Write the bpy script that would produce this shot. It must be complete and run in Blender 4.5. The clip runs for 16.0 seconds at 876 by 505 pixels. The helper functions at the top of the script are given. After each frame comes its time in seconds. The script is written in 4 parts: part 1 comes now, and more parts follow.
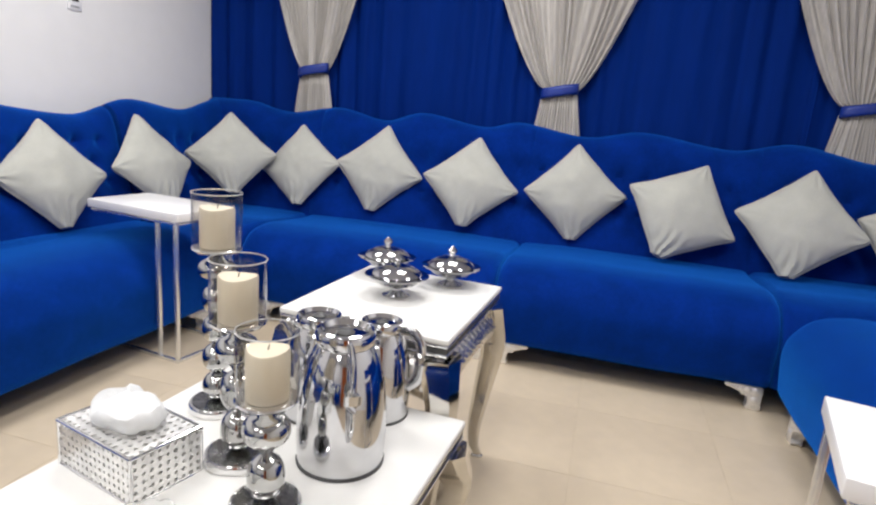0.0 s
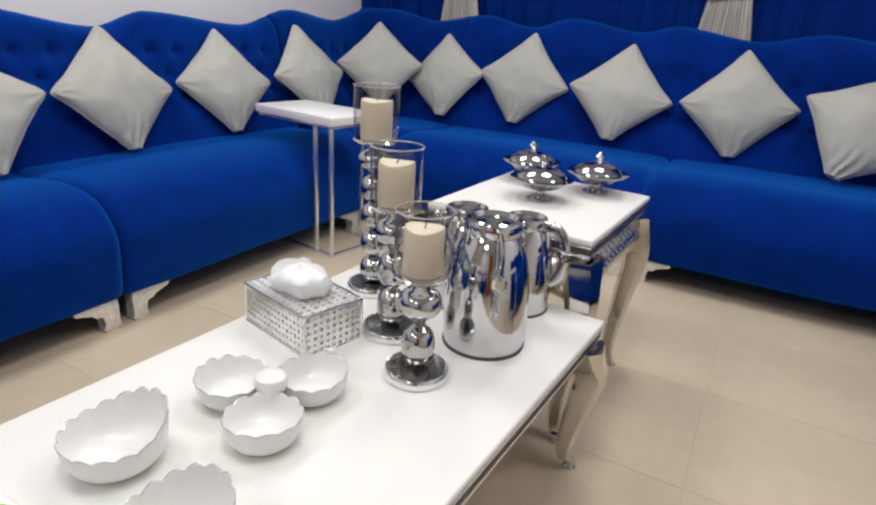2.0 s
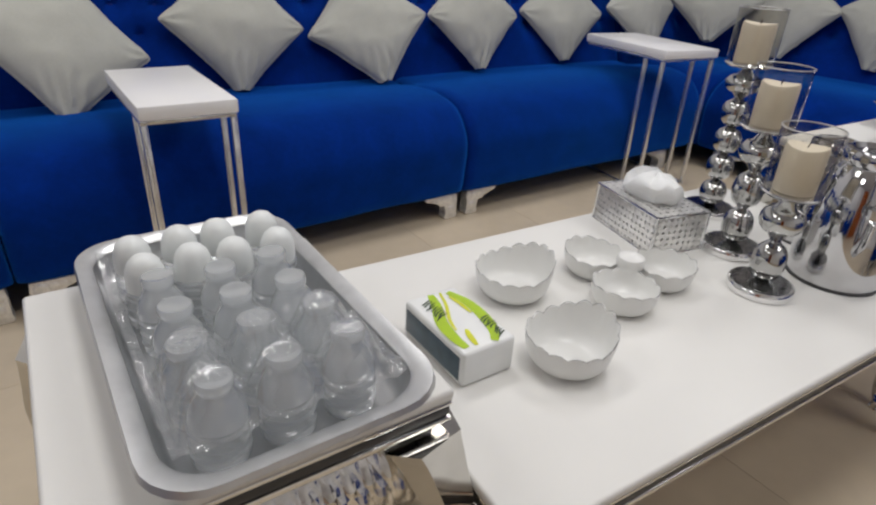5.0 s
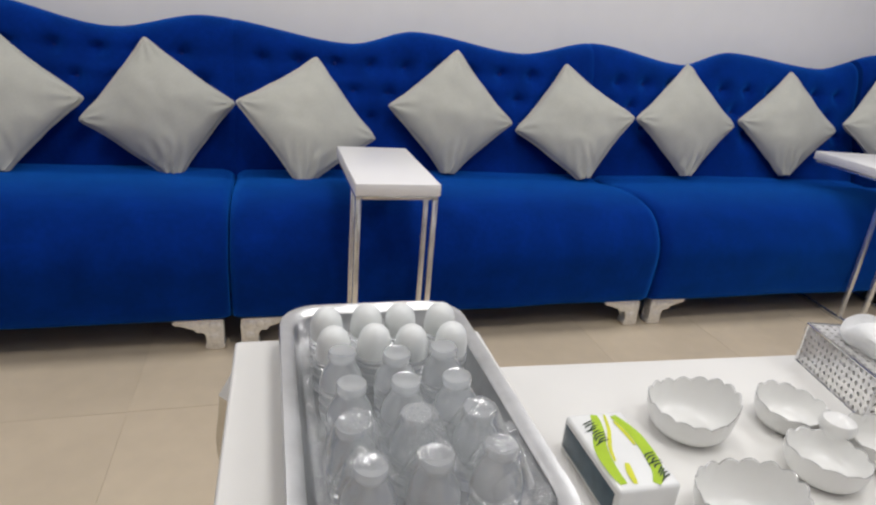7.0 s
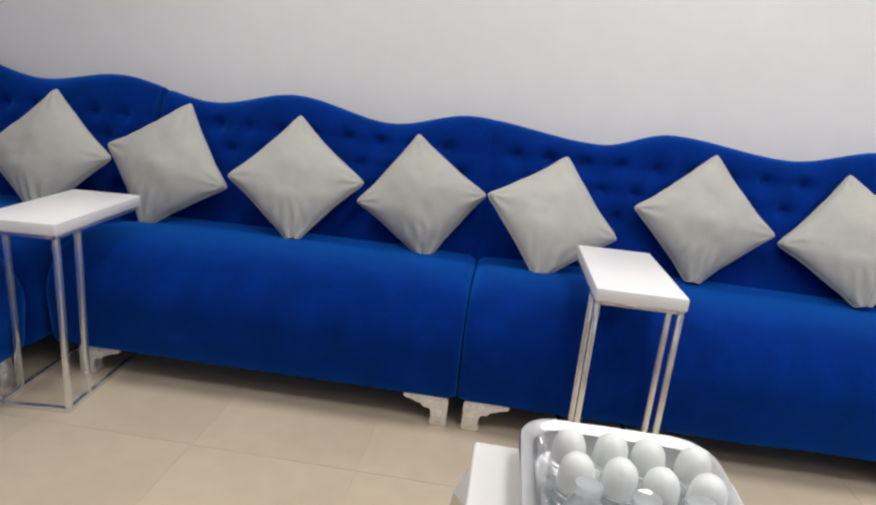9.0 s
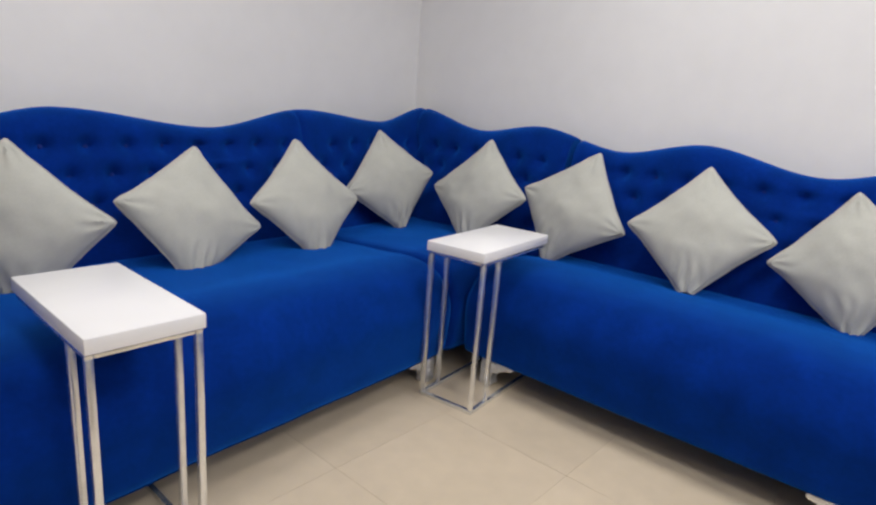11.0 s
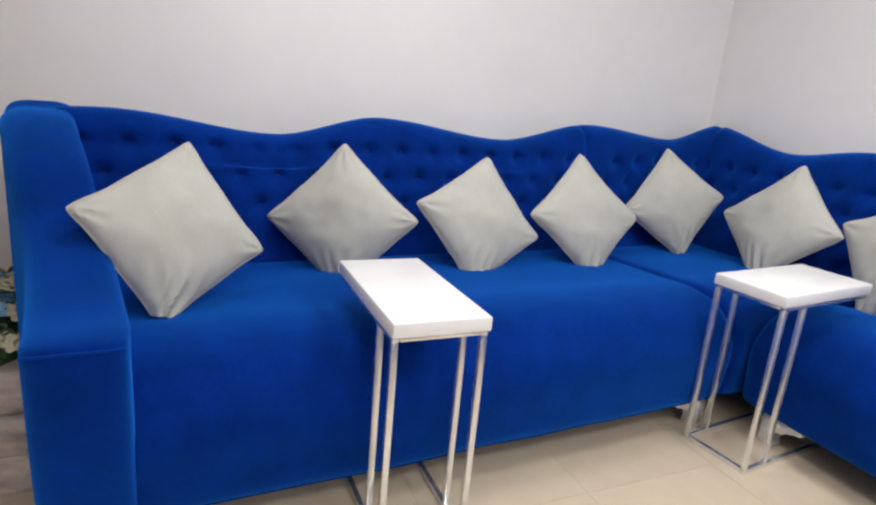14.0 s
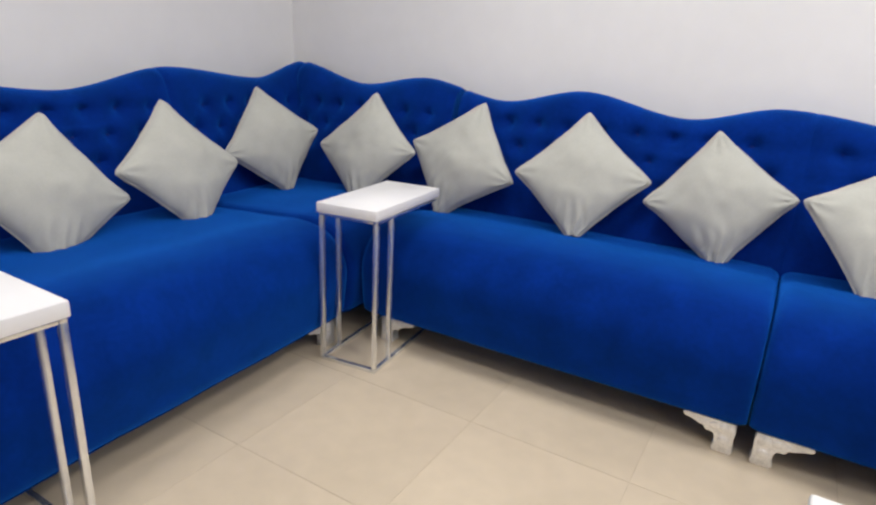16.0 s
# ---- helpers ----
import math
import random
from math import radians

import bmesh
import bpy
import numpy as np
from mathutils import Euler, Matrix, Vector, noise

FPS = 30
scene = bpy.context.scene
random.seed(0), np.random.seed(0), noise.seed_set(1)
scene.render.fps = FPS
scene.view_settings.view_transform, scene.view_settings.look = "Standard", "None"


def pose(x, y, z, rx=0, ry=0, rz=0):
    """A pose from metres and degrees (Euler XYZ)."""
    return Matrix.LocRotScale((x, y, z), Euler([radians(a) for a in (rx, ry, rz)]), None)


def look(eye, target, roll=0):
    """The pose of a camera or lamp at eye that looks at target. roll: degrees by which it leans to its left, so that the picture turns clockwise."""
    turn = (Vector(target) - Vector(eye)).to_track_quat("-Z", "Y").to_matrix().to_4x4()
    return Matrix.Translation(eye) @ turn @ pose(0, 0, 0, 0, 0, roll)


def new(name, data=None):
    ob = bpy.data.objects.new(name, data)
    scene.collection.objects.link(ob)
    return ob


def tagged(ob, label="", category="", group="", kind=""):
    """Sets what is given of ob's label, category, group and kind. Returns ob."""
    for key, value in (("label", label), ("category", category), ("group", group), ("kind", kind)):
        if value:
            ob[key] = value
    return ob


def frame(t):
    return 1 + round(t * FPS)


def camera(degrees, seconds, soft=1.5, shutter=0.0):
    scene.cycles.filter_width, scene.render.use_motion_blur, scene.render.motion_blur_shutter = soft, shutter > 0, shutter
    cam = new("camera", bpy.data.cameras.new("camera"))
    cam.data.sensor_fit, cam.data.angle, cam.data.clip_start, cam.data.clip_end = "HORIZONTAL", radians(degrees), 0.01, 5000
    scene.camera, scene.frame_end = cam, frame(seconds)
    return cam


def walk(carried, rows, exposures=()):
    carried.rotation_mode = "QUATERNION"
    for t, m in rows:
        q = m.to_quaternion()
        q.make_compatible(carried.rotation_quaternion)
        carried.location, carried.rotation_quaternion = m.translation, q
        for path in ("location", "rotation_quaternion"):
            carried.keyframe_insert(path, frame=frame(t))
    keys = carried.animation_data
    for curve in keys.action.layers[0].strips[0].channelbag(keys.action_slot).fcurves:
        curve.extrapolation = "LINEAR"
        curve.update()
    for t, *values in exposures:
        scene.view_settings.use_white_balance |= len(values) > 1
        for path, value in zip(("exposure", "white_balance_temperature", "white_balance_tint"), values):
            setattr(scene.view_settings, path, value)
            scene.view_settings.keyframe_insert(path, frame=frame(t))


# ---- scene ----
cam = camera(73.0, 16.0, soft=2.3)
PATH = [
    (0, (0.086, -0.063, 1.161), (-0.429, 1.82, 0.726), 4.6),
    (0.5, (0.079, -0.069, 1.166), (-0.537, 1.781, 0.719), 4.5),
    (1, (0.078, -0.079, 1.149), (-0.609, 1.726, 0.631), 4.5),
    (1.5, (0.074, -0.101, 1.122), (-0.755, 1.603, 0.484), 5.1),
    (2, (0.077, -0.12, 1.105), (-0.799, 1.53, 0.391), 3.8),
    (2.5, (0.072, -0.147, 1.097), (-0.844, 1.463, 0.342), 4.2),
    (3, (0.056, -0.174, 1.087), (-0.973, 1.353, 0.307), 4.1),
    (3.5, (0.057, -0.218, 1.089), (-0.961, 1.286, 0.252), 4.0),
    (4, (0.07, -0.293, 1.07), (-0.978, 1.15, 0.164), 3.5),
    (4.5, (0.072, -0.367, 1.066), (-1.122, 0.932, 0.124), 4.7),
    (5, (0.056, -0.42, 1.059), (-1.38, 0.622, 0.136), 3.3),
    (7.5, (0.05, -0.422, 1.121), (-1.774, 0.064, 0.459), 5.4),
    (8, (0.034, -0.425, 1.135), (-1.845, 0.009, 0.604), 5.7),
    (8.5, (0.038, -0.448, 1.139), (-1.884, -0.323, 0.599), 5.3),
    (9, (0.04, -0.487, 1.15), (-1.88, -0.675, 0.623), 5.6),
    (11.5, (0.128, -0.607, 1.161), (-1.149, -2.065, 0.664), 4.2),
    (12, (0.147, -0.622, 1.154), (-0.934, -2.226, 0.648), 4.4),
    (12.5, (0.176, -0.636, 1.155), (-0.697, -2.363, 0.649), 4.5),
    (13, (0.197, -0.643, 1.157), (-0.492, -2.441, 0.617), 4.3),
    (13.5, (0.211, -0.655, 1.166), (-0.392, -2.481, 0.615), 4.6),
    (14, (0.178, -0.643, 1.172), (-0.613, -2.404, 0.651), 5.2),
    (14.5, (0.143, -0.641, 1.169), (-0.918, -2.259, 0.66), 5.1),
    (15, (0.109, -0.621, 1.169), (-1.256, -1.989, 0.655), 5.6),
    (15.5, (0.093, -0.61, 1.17), (-1.445, -1.769, 0.632), 5.3),
    (16, (0.07, -0.597, 1.163), (-1.571, -1.562, 0.55), 3.0),
]
walk(cam, [(t, look(eye, target, roll)) for t, eye, target, roll in PATH],
     [(0.0, -0.22), (1.5, -0.50), (3.5, -0.93), (5.0, -1.06), (7.5, -0.78), (9.0, -0.60), (11.5, -0.30), (13.5, -0.05), (16.0, -0.26)])

# ---- world and lights ----
world = bpy.data.worlds.new("room_world")
scene.world = world
world.use_nodes = True
world.node_tree.nodes["Background"].inputs[0].default_value = (0.9, 0.95, 1.0, 1)
world.node_tree.nodes["Background"].inputs[1].default_value = 0.15

CEIL = 2.75
# Added area lamps under the ceiling, no known fixtures, placed to light the room.
for lx, ly, watts in ((-1.70, 2.1, 26), (-1.70, 0.3, 25), (-1.70, -1.5, 23), (-0.4, 2.35, 31), (1.0, 1.6, 24), (-0.3, -2.35, 22), (-0.3, 0.4, 27)):
    lamp = bpy.data.lights.new("unseen_ceiling_lamp", "AREA")
    lamp.shape, lamp.size, lamp.size_y = "RECTANGLE", 0.6, 0.6
    lamp.energy = watts
    lamp.color = (1.0, 0.985, 0.978)
    new("unseen_ceiling_lamp", lamp).matrix_world = look((lx, ly, CEIL - 0.012), (lx, ly, 0))


# ---- materials ----
def mat(name, color, rough=0.5, metal=0.0, noise_scale=20.0, vary=0.06, bump=0.0, bump_scale=200.0,
        sheen=0.0, sheen_tint=None, spec=0.5, coat=0.0, stretch=(1, 1, 1), blotch=0.0, rough_vary=0.0, piece=0.0, sheen_rough=0.33):
    m = bpy.data.materials.new(name)
    m.use_nodes = True
    nt = m.node_tree
    b = nt.nodes["Principled BSDF"]
    b.inputs["Roughness"].default_value = rough
    b.inputs["Metallic"].default_value = metal
    b.inputs["Specular IOR Level"].default_value = spec
    b.inputs["Coat Weight"].default_value = coat
    b.inputs["Coat Roughness"].default_value = 0.08
    if sheen:
        b.inputs["Sheen Weight"].default_value = sheen
        b.inputs["Sheen Roughness"].default_value = sheen_rough
        b.inputs["Sheen Tint"].default_value = (*(sheen_tint or color), 1)
    tc = nt.nodes.new("ShaderNodeTexCoord")
    mp = nt.nodes.new("ShaderNodeMapping")
    mp.inputs["Scale"].default_value = stretch
    nt.links.new(tc.outputs["Object"], mp.inputs["Vector"])
    n1 = nt.nodes.new("ShaderNodeTexNoise")
    n1.inputs["Scale"].default_value = noise_scale
    n1.inputs["Detail"].default_value = 5
    n2 = nt.nodes.new("ShaderNodeTexNoise")
    n2.inputs["Scale"].default_value = noise_scale * 0.13
    n2.inputs["Detail"].default_value = 3
    for n in (n1, n2):
        nt.links.new(mp.outputs["Vector"], n.inputs["Vector"])

    def scaled(sock, amount):
        a = nt.nodes.new("ShaderNodeMapRange")
        a.inputs["From Min"].default_value, a.inputs["From Max"].default_value = 0.3, 0.7
        a.inputs["To Min"].default_value, a.inputs["To Max"].default_value = 1 - amount, 1 + amount
        nt.links.new(sock, a.inputs["Value"])
        return a.outputs[0]

    def times(a, c):
        q = nt.nodes.new("ShaderNodeMath")
        q.operation = "MULTIPLY"
        nt.links.new(a, q.inputs[0])
        nt.links.new(c, q.inputs[1])
        return q.outputs[0]

    v = times(scaled(n1.outputs["Fac"], vary), scaled(n2.outputs["Fac"], blotch or vary))
    if piece:
        oi = nt.nodes.new("ShaderNodeObjectInfo")
        pr = nt.nodes.new("ShaderNodeMapRange")
        pr.inputs["To Min"].default_value, pr.inputs["To Max"].default_value = 1 - piece, 1 + piece
        nt.links.new(oi.outputs["Random"], pr.inputs["Value"])
        v = times(v, pr.outputs[0])
    mul = nt.nodes.new("ShaderNodeVectorMath")
    mul.operation = "SCALE"
    mul.inputs[0].default_value = color
    nt.links.new(v, mul.inputs["Scale"])
    nt.links.new(mul.outputs[0], b.inputs["Base Color"])
    if rough_vary:
        r = nt.nodes.new("ShaderNodeMapRange")
        r.inputs["From Min"].default_value, r.inputs["From Max"].default_value = 0.3, 0.7
        r.inputs["To Min"].default_value, r.inputs["To Max"].default_value = rough - rough_vary, rough + rough_vary
        nt.links.new(n2.outputs["Fac"], r.inputs["Value"])
        nt.links.new(r.outputs[0], b.inputs["Roughness"])
    if bump:
        nb = nt.nodes.new("ShaderNodeTexNoise")
        nb.inputs["Scale"].default_value = bump_scale
        nb.inputs["Detail"].default_value = 3
        nt.links.new(mp.outputs["Vector"], nb.inputs["Vector"])
        bp = nt.nodes.new("ShaderNodeBump")
        bp.inputs["Strength"].default_value = bump
        bp.inputs["Distance"].default_value = 0.002
        nt.links.new(nb.outputs["Fac"], bp.inputs["Height"])
        nt.links.new(bp.outputs["Normal"], b.inputs["Normal"])
    return m


def clear(name, tint, gloss_rough=0.03, ior=1.45, milky=0.0, facing=0.04):
    """Thin clear plastic or glass: see-through, with gloss by Fresnel."""
    m = bpy.data.materials.new(name)
    m.use_nodes = True
    nt = m.node_tree
    nt.nodes.remove(nt.nodes["Principled BSDF"])
    out = nt.nodes["Material Output"]
    tr = nt.nodes.new("ShaderNodeBsdfTransparent")
    tr.inputs[0].default_value = (*tint, 1)
    gl = nt.nodes.new("ShaderNodeBsdfGlossy")
    gl.inputs["Roughness"].default_value = gloss_rough
    lw = nt.nodes.new("ShaderNodeLayerWeight")
    lw.inputs["Blend"].default_value = 0.5
    pw = nt.nodes.new("ShaderNodeMath")
    pw.operation = "POWER"
    pw.inputs[1].default_value = 3.0
    nt.links.new(lw.outputs["Facing"], pw.inputs[0])
    fr = nt.nodes.new("ShaderNodeMath")
    fr.operation = "MULTIPLY_ADD"
    fr.inputs[1].default_value, fr.inputs[2].default_value = ior - 1.0, facing
    nt.links.new(pw.outputs[0], fr.inputs[0])
    mx = nt.nodes.new("ShaderNodeMixShader")
    nt.links.new(fr.outputs[0], mx.inputs[0])
    see = tr
    if milky:
        df = nt.nodes.new("ShaderNodeBsdfTranslucent")
        df.inputs[0].default_value = (0.84, 0.86, 0.87, 1)
        d2 = nt.nodes.new("ShaderNodeBsdfDiffuse")
        d2.inputs[0].default_value = (0.84, 0.86, 0.87, 1)
        both = nt.nodes.new("ShaderNodeMixShader")
        nt.links.new(df.outputs[0], both.inputs[1])
        nt.links.new(d2.outputs[0], both.inputs[2])
        see = nt.nodes.new("ShaderNodeMixShader")
        see.inputs[0].default_value = milky
        nt.links.new(tr.outputs[0], see.inputs[1])
        nt.links.new(both.outputs[0], see.inputs[2])
    nt.links.new(see.outputs[0], mx.inputs[1])
    nt.links.new(gl.outputs[0], mx.inputs[2])
    nt.links.new(mx.outputs[0], out.inputs["Surface"])
    return m


BLUE = (0.001, 0.0175, 0.170)
M_VELVET = mat("blue_velvet", BLUE, 0.75, noise_scale=60, vary=0.09, blotch=0.2, bump=0.35, bump_scale=700, sheen=0.9, sheen_tint=(0.02, 0.26, 1.0), spec=0.02, sheen_rough=0.48)
M_BUTTON = mat("blue_button", BLUE, 0.7, noise_scale=90, vary=0.1, sheen=0.4, sheen_tint=(0.05, 0.25, 0.9), spec=0.2)
M_PILLOW = mat("grey_velvet", (0.47, 0.47, 0.425), 0.8, noise_scale=120, vary=0.02, blotch=0.03, bump=0.3, bump_scale=900, sheen=0.25, sheen_tint=(0.9, 0.9, 0.85), spec=0.2)
M_PIPING = mat("grey_piping", (0.43, 0.43, 0.39), 0.6, noise_scale=120, vary=0.08, bump=0.3, bump_scale=900)
M_CURTAIN = mat("blue_curtain", (0.0006, 0.0175, 0.155), 0.7, noise_scale=30, vary=0.08, bump=0.2, bump_scale=500, spec=0.04, stretch=(1, 1, 0.15))
M_TIE = mat("blue_satin", (0.006, 0.03, 0.24), 0.4, noise_scale=60, vary=0.08, bump=0.2)
M_DRAPE = mat("silver_drape", (0.46, 0.435, 0.40), 0.5, noise_scale=70, vary=0.12, bump=0.3, bump_scale=300, sheen=0.4, sheen_tint=(1, 1, 1), stretch=(1, 1, 0.08), spec=0.4)
M_WALL = mat("white_paint", (0.80, 0.79, 0.78), 0.75, noise_scale=9, vary=0.012, blotch=0.02, bump=0.12, bump_scale=160, spec=0.25)
M_CEIL = mat("ceiling_paint", (0.82, 0.82, 0.80), 0.85, noise_scale=8, vary=0.012, bump=0.1)
M_TILE = mat("beige_porcelain", (0.61, 0.51, 0.375), 0.36, noise_scale=14, vary=0.03, blotch=0.05, rough_vary=0.06, bump=0.03, bump_scale=60, piece=0.008)
M_GROUT = mat("grout", (0.555, 0.465, 0.34), 0.9, noise_scale=60, vary=0.1, bump=0.4)
M_TOP = mat("white_stone", (0.80, 0.79, 0.76), 0.38, noise_scale=6, vary=0.015, blotch=0.02, spec=0.4, rough_vary=0.05)
M_WHITE_LACQUER = mat("white_lacquer", (0.84, 0.83, 0.83), 0.3, noise_scale=8, vary=0.012)
M_CHROME = mat("chrome", (0.82, 0.82, 0.82), 0.07, 1.0, noise_scale=30, vary=0.03, rough_vary=0.03)
M_STEEL = mat("mirror_steel", (0.60, 0.60, 0.61), 0.07, 1.0, noise_scale=30, vary=0.04, rough_vary=0.03)
M_CHROME_WARM = mat("polished_steel", (0.64, 0.62, 0.58), 0.10, 1.0, noise_scale=25, vary=0.05, rough_vary=0.05, bump=0.05, bump_scale=40)
M_APRON = mat("embossed_steel", (0.72, 0.70, 0.66), 0.2, 0.95, noise_scale=60, vary=0.2, rough_vary=0.10, bump=0.5, bump_scale=75)
M_TUBE = mat("chrome_tube", (0.84, 0.85, 0.85), 0.2, 0.85, noise_scale=40, vary=0.05, rough_vary=0.05)
M_MERCURY = mat("mirrored_glass", (0.50, 0.50, 0.49), 0.06, 1.0, noise_scale=22, vary=0.12, rough_vary=0.03)
M_BASE = mat("smoked_mirror", (0.34, 0.34, 0.34), 0.16, 1.0, noise_scale=60, vary=0.35, blotch=0.2, bump=0.2, bump_scale=90)
M_SILVER = mat("cast_silver", (0.86, 0.85, 0.83), 0.34, 0.65, noise_scale=90, vary=0.12, bump=0.5, bump_scale=180)
M_TRAY = mat("tray_metal", (0.60, 0.605, 0.61), 0.36, 0.9, noise_scale=40, vary=0.06, rough_vary=0.08, bump=0.1, bump_scale=80)
M_PORCELAIN = mat("white_porcelain", (0.82, 0.82, 0.80), 0.32, noise_scale=10, vary=0.012, coat=0.12)
M_RIM = mat("silver_rim", (0.52, 0.52, 0.51), 0.35, 0.6, noise_scale=120, vary=0.3)
M_WAX = mat("candle_wax", (0.79, 0.72, 0.59), 0.55, noise_scale=18, vary=0.04, blotch=0.06, bump=0.1, bump_scale=60)
M_WICK = mat("wick", (0.06, 0.05, 0.04), 0.9, noise_scale=90)
M_TISSUE = mat("tissue_paper", (0.86, 0.87, 0.87), 0.9, noise_scale=60, vary=0.03, bump=0.4, bump_scale=120)
M_PACK = mat("pack_film", (0.84, 0.85, 0.84), 0.25, noise_scale=20, vary=0.02, bump=0.15, bump_scale=30)
M_GREEN = mat("pack_green", (0.42, 0.60, 0.03), 0.3, noise_scale=40, vary=0.06)
M_YELLOW = mat("pack_yellow", (0.70, 0.72, 0.05), 0.3, noise_scale=40, vary=0.06)
M_INK = mat("pack_ink", (0.03, 0.06, 0.03), 0.4, noise_scale=60)
M_NAVY = mat("pack_side", (0.05, 0.09, 0.12), 0.35, noise_scale=40, vary=0.2)
M_CAP = mat("bottle_cap", (0.78, 0.80, 0.79), 0.35, noise_scale=60, vary=0.02)
M_DARK = mat("dark_plastic", (0.05, 0.05, 0.05), 0.4, noise_scale=50)
M_DOOR = mat("orange_wood", (0.37, 0.085, 0.006), 0.3, noise_scale=24, vary=0.14, blotch=0.1, stretch=(6, 6, 0.5), coat=0.08, bump=0.05)
M_STONE = mat("grey_marble", (0.50, 0.43, 0.39), 0.35, noise_scale=11, vary=0.38, blotch=0.15, bump=0.05, stretch=(1, 1, 2.5))
M_LEAF = mat("leaf_green", (0.05, 0.10, 0.03), 0.6, noise_scale=60, vary=0.3)
M_FLOWER_W = mat("flower_cream", (0.75, 0.70, 0.50), 0.7, noise_scale=60, vary=0.1)
M_FLOWER_B = mat("flower_blue", (0.22, 0.42, 0.62), 0.7, noise_scale=60, vary=0.15)
M_GLASS = clear("clear_glass", (0.86, 0.84, 0.80), 0.02, 2.0)
M_FILM = clear("wrap_film", (0.96, 0.965, 0.97), 0.10, 1.8, 0.24, 0.09)
M_PLASTIC = clear("bottle_plastic", (0.95, 0.96, 0.965), 0.03, 2.0, 0.42, 0.09)


# ---- builders ----
def mesh_of(name, bm, material, smooth=True):
    bmesh.ops.recalc_face_normals(bm, faces=bm.faces)
    me = bpy.data.meshes.new(name)
    bm.to_mesh(me)
    bm.free()
    if smooth:
        for p in me.polygons:
            p.use_smooth = True
        me.set_sharp_from_angle(angle=radians(40))
    me.materials.append(material)
    return me


def part(name, bm, material, parent=None, label="", smooth=True, m=None):
    ob = new(name, mesh_of(name, bm, material, smooth) if isinstance(bm, bmesh.types.BMesh) else bm)
    if parent:
        ob.parent = parent
    if m is not None:
        ob.matrix_basis = m
    if label:
        ob["label"] = label
    return ob


def thing(name, m, label, category, group="", kind=""):
    return tagged_at(new(name), m, label, category, group, kind)


def tagged_at(ob, m, label, category, group="", kind=""):
    ob.matrix_basis = m
    return tagged(ob, label, category, group, kind)


def add_box(bm, x0, x1, y0, y1, z0, z1, bevel=0.0, seg=2):
    g = bmesh.ops.create_cube(bm, size=1.0)
    for v in g["verts"]:
        v.co = ((x0 + x1) / 2 + v.co.x * (x1 - x0), (y0 + y1) / 2 + v.co.y * (y1 - y0), (z0 + z1) / 2 + v.co.z * (z1 - z0))
    if bevel:
        es = list({e for v in g["verts"] for e in v.link_edges})
        bmesh.ops.bevel(bm, geom=es, offset=bevel, segments=seg, profile=0.5, affect="EDGES")
    return bm


def box(x0, x1, y0, y1, z0, z1, bevel=0.0, seg=2):
    return add_box(bmesh.new(), x0, x1, y0, y1, z0, z1, bevel, seg)


def add_lathe(bm, profile, seg=32, shape=None):
    """Turns (r, z) points round the z axis. shape(angle, k, r, z) may change each point."""
    rings = []
    for k, (r, z) in enumerate(profile):
        ring = []
        for i in range(seg):
            a = 2 * math.pi * i / seg
            rr, zz = shape(a, k, r, z) if shape else (r, z)
            ring.append(bm.verts.new((rr * math.cos(a), rr * math.sin(a), zz)))
        rings.append(ring)
    for a, b in zip(rings, rings[1:]):
        for i in range(seg):
            bm.faces.new((a[i], a[(i + 1) % seg], b[(i + 1) % seg], b[i]))
    if profile[0][0] > 1e-4:
        bm.faces.new(rings[0][::-1])
    if profile[-1][0] > 1e-4:
        bm.faces.new(rings[-1])
    bmesh.ops.remove_doubles(bm, verts=[v for ring in (rings[0], rings[-1]) for v in ring], dist=1e-5)
    return bm


def lathe(profile, seg=32, shape=None):
    return add_lathe(bmesh.new(), profile, seg, shape)


def add_tube(bm, pts, radius, seg=10, closed=False, squash=1.0):
    pts = [Vector(p) for p in pts]
    n = len(pts)
    rings = []
    up = Vector((0, 0, 1))
    for i, p in enumerate(pts):
        a = pts[(i - 1) % n] if closed or i else pts[0]
        b = pts[(i + 1) % n] if closed or i < n - 1 else pts[-1]
        t = (b - a).normalized()
        side = t.cross(up)
        if side.length < 0.05:
            side = t.cross(Vector((0, 1, 0)))
        side.normalize()
        top = side.cross(t).normalized()
        r = radius(i / max(1, n - 1)) if callable(radius) else radius
        rings.append([bm.verts.new(p + side * (r * math.cos(2 * math.pi * k / seg)) + top * (r * squash * math.sin(2 * math.pi * k / seg))) for k in range(seg)])
    pairs = list(zip(rings, rings[1:])) + ([(rings[-1], rings[0])] if closed else [])
    for a, b in pairs:
        for k in range(seg):
            bm.faces.new((a[k], a[(k + 1) % seg], b[(k + 1) % seg], b[k]))
    if not closed:
        bm.faces.new(rings[0][::-1])
        bm.faces.new(rings[-1])
    return bm


def tube(pts, radius, seg=10, closed=False, squash=1.0):
    return add_tube(bmesh.new(), pts, radius, seg, closed, squash)


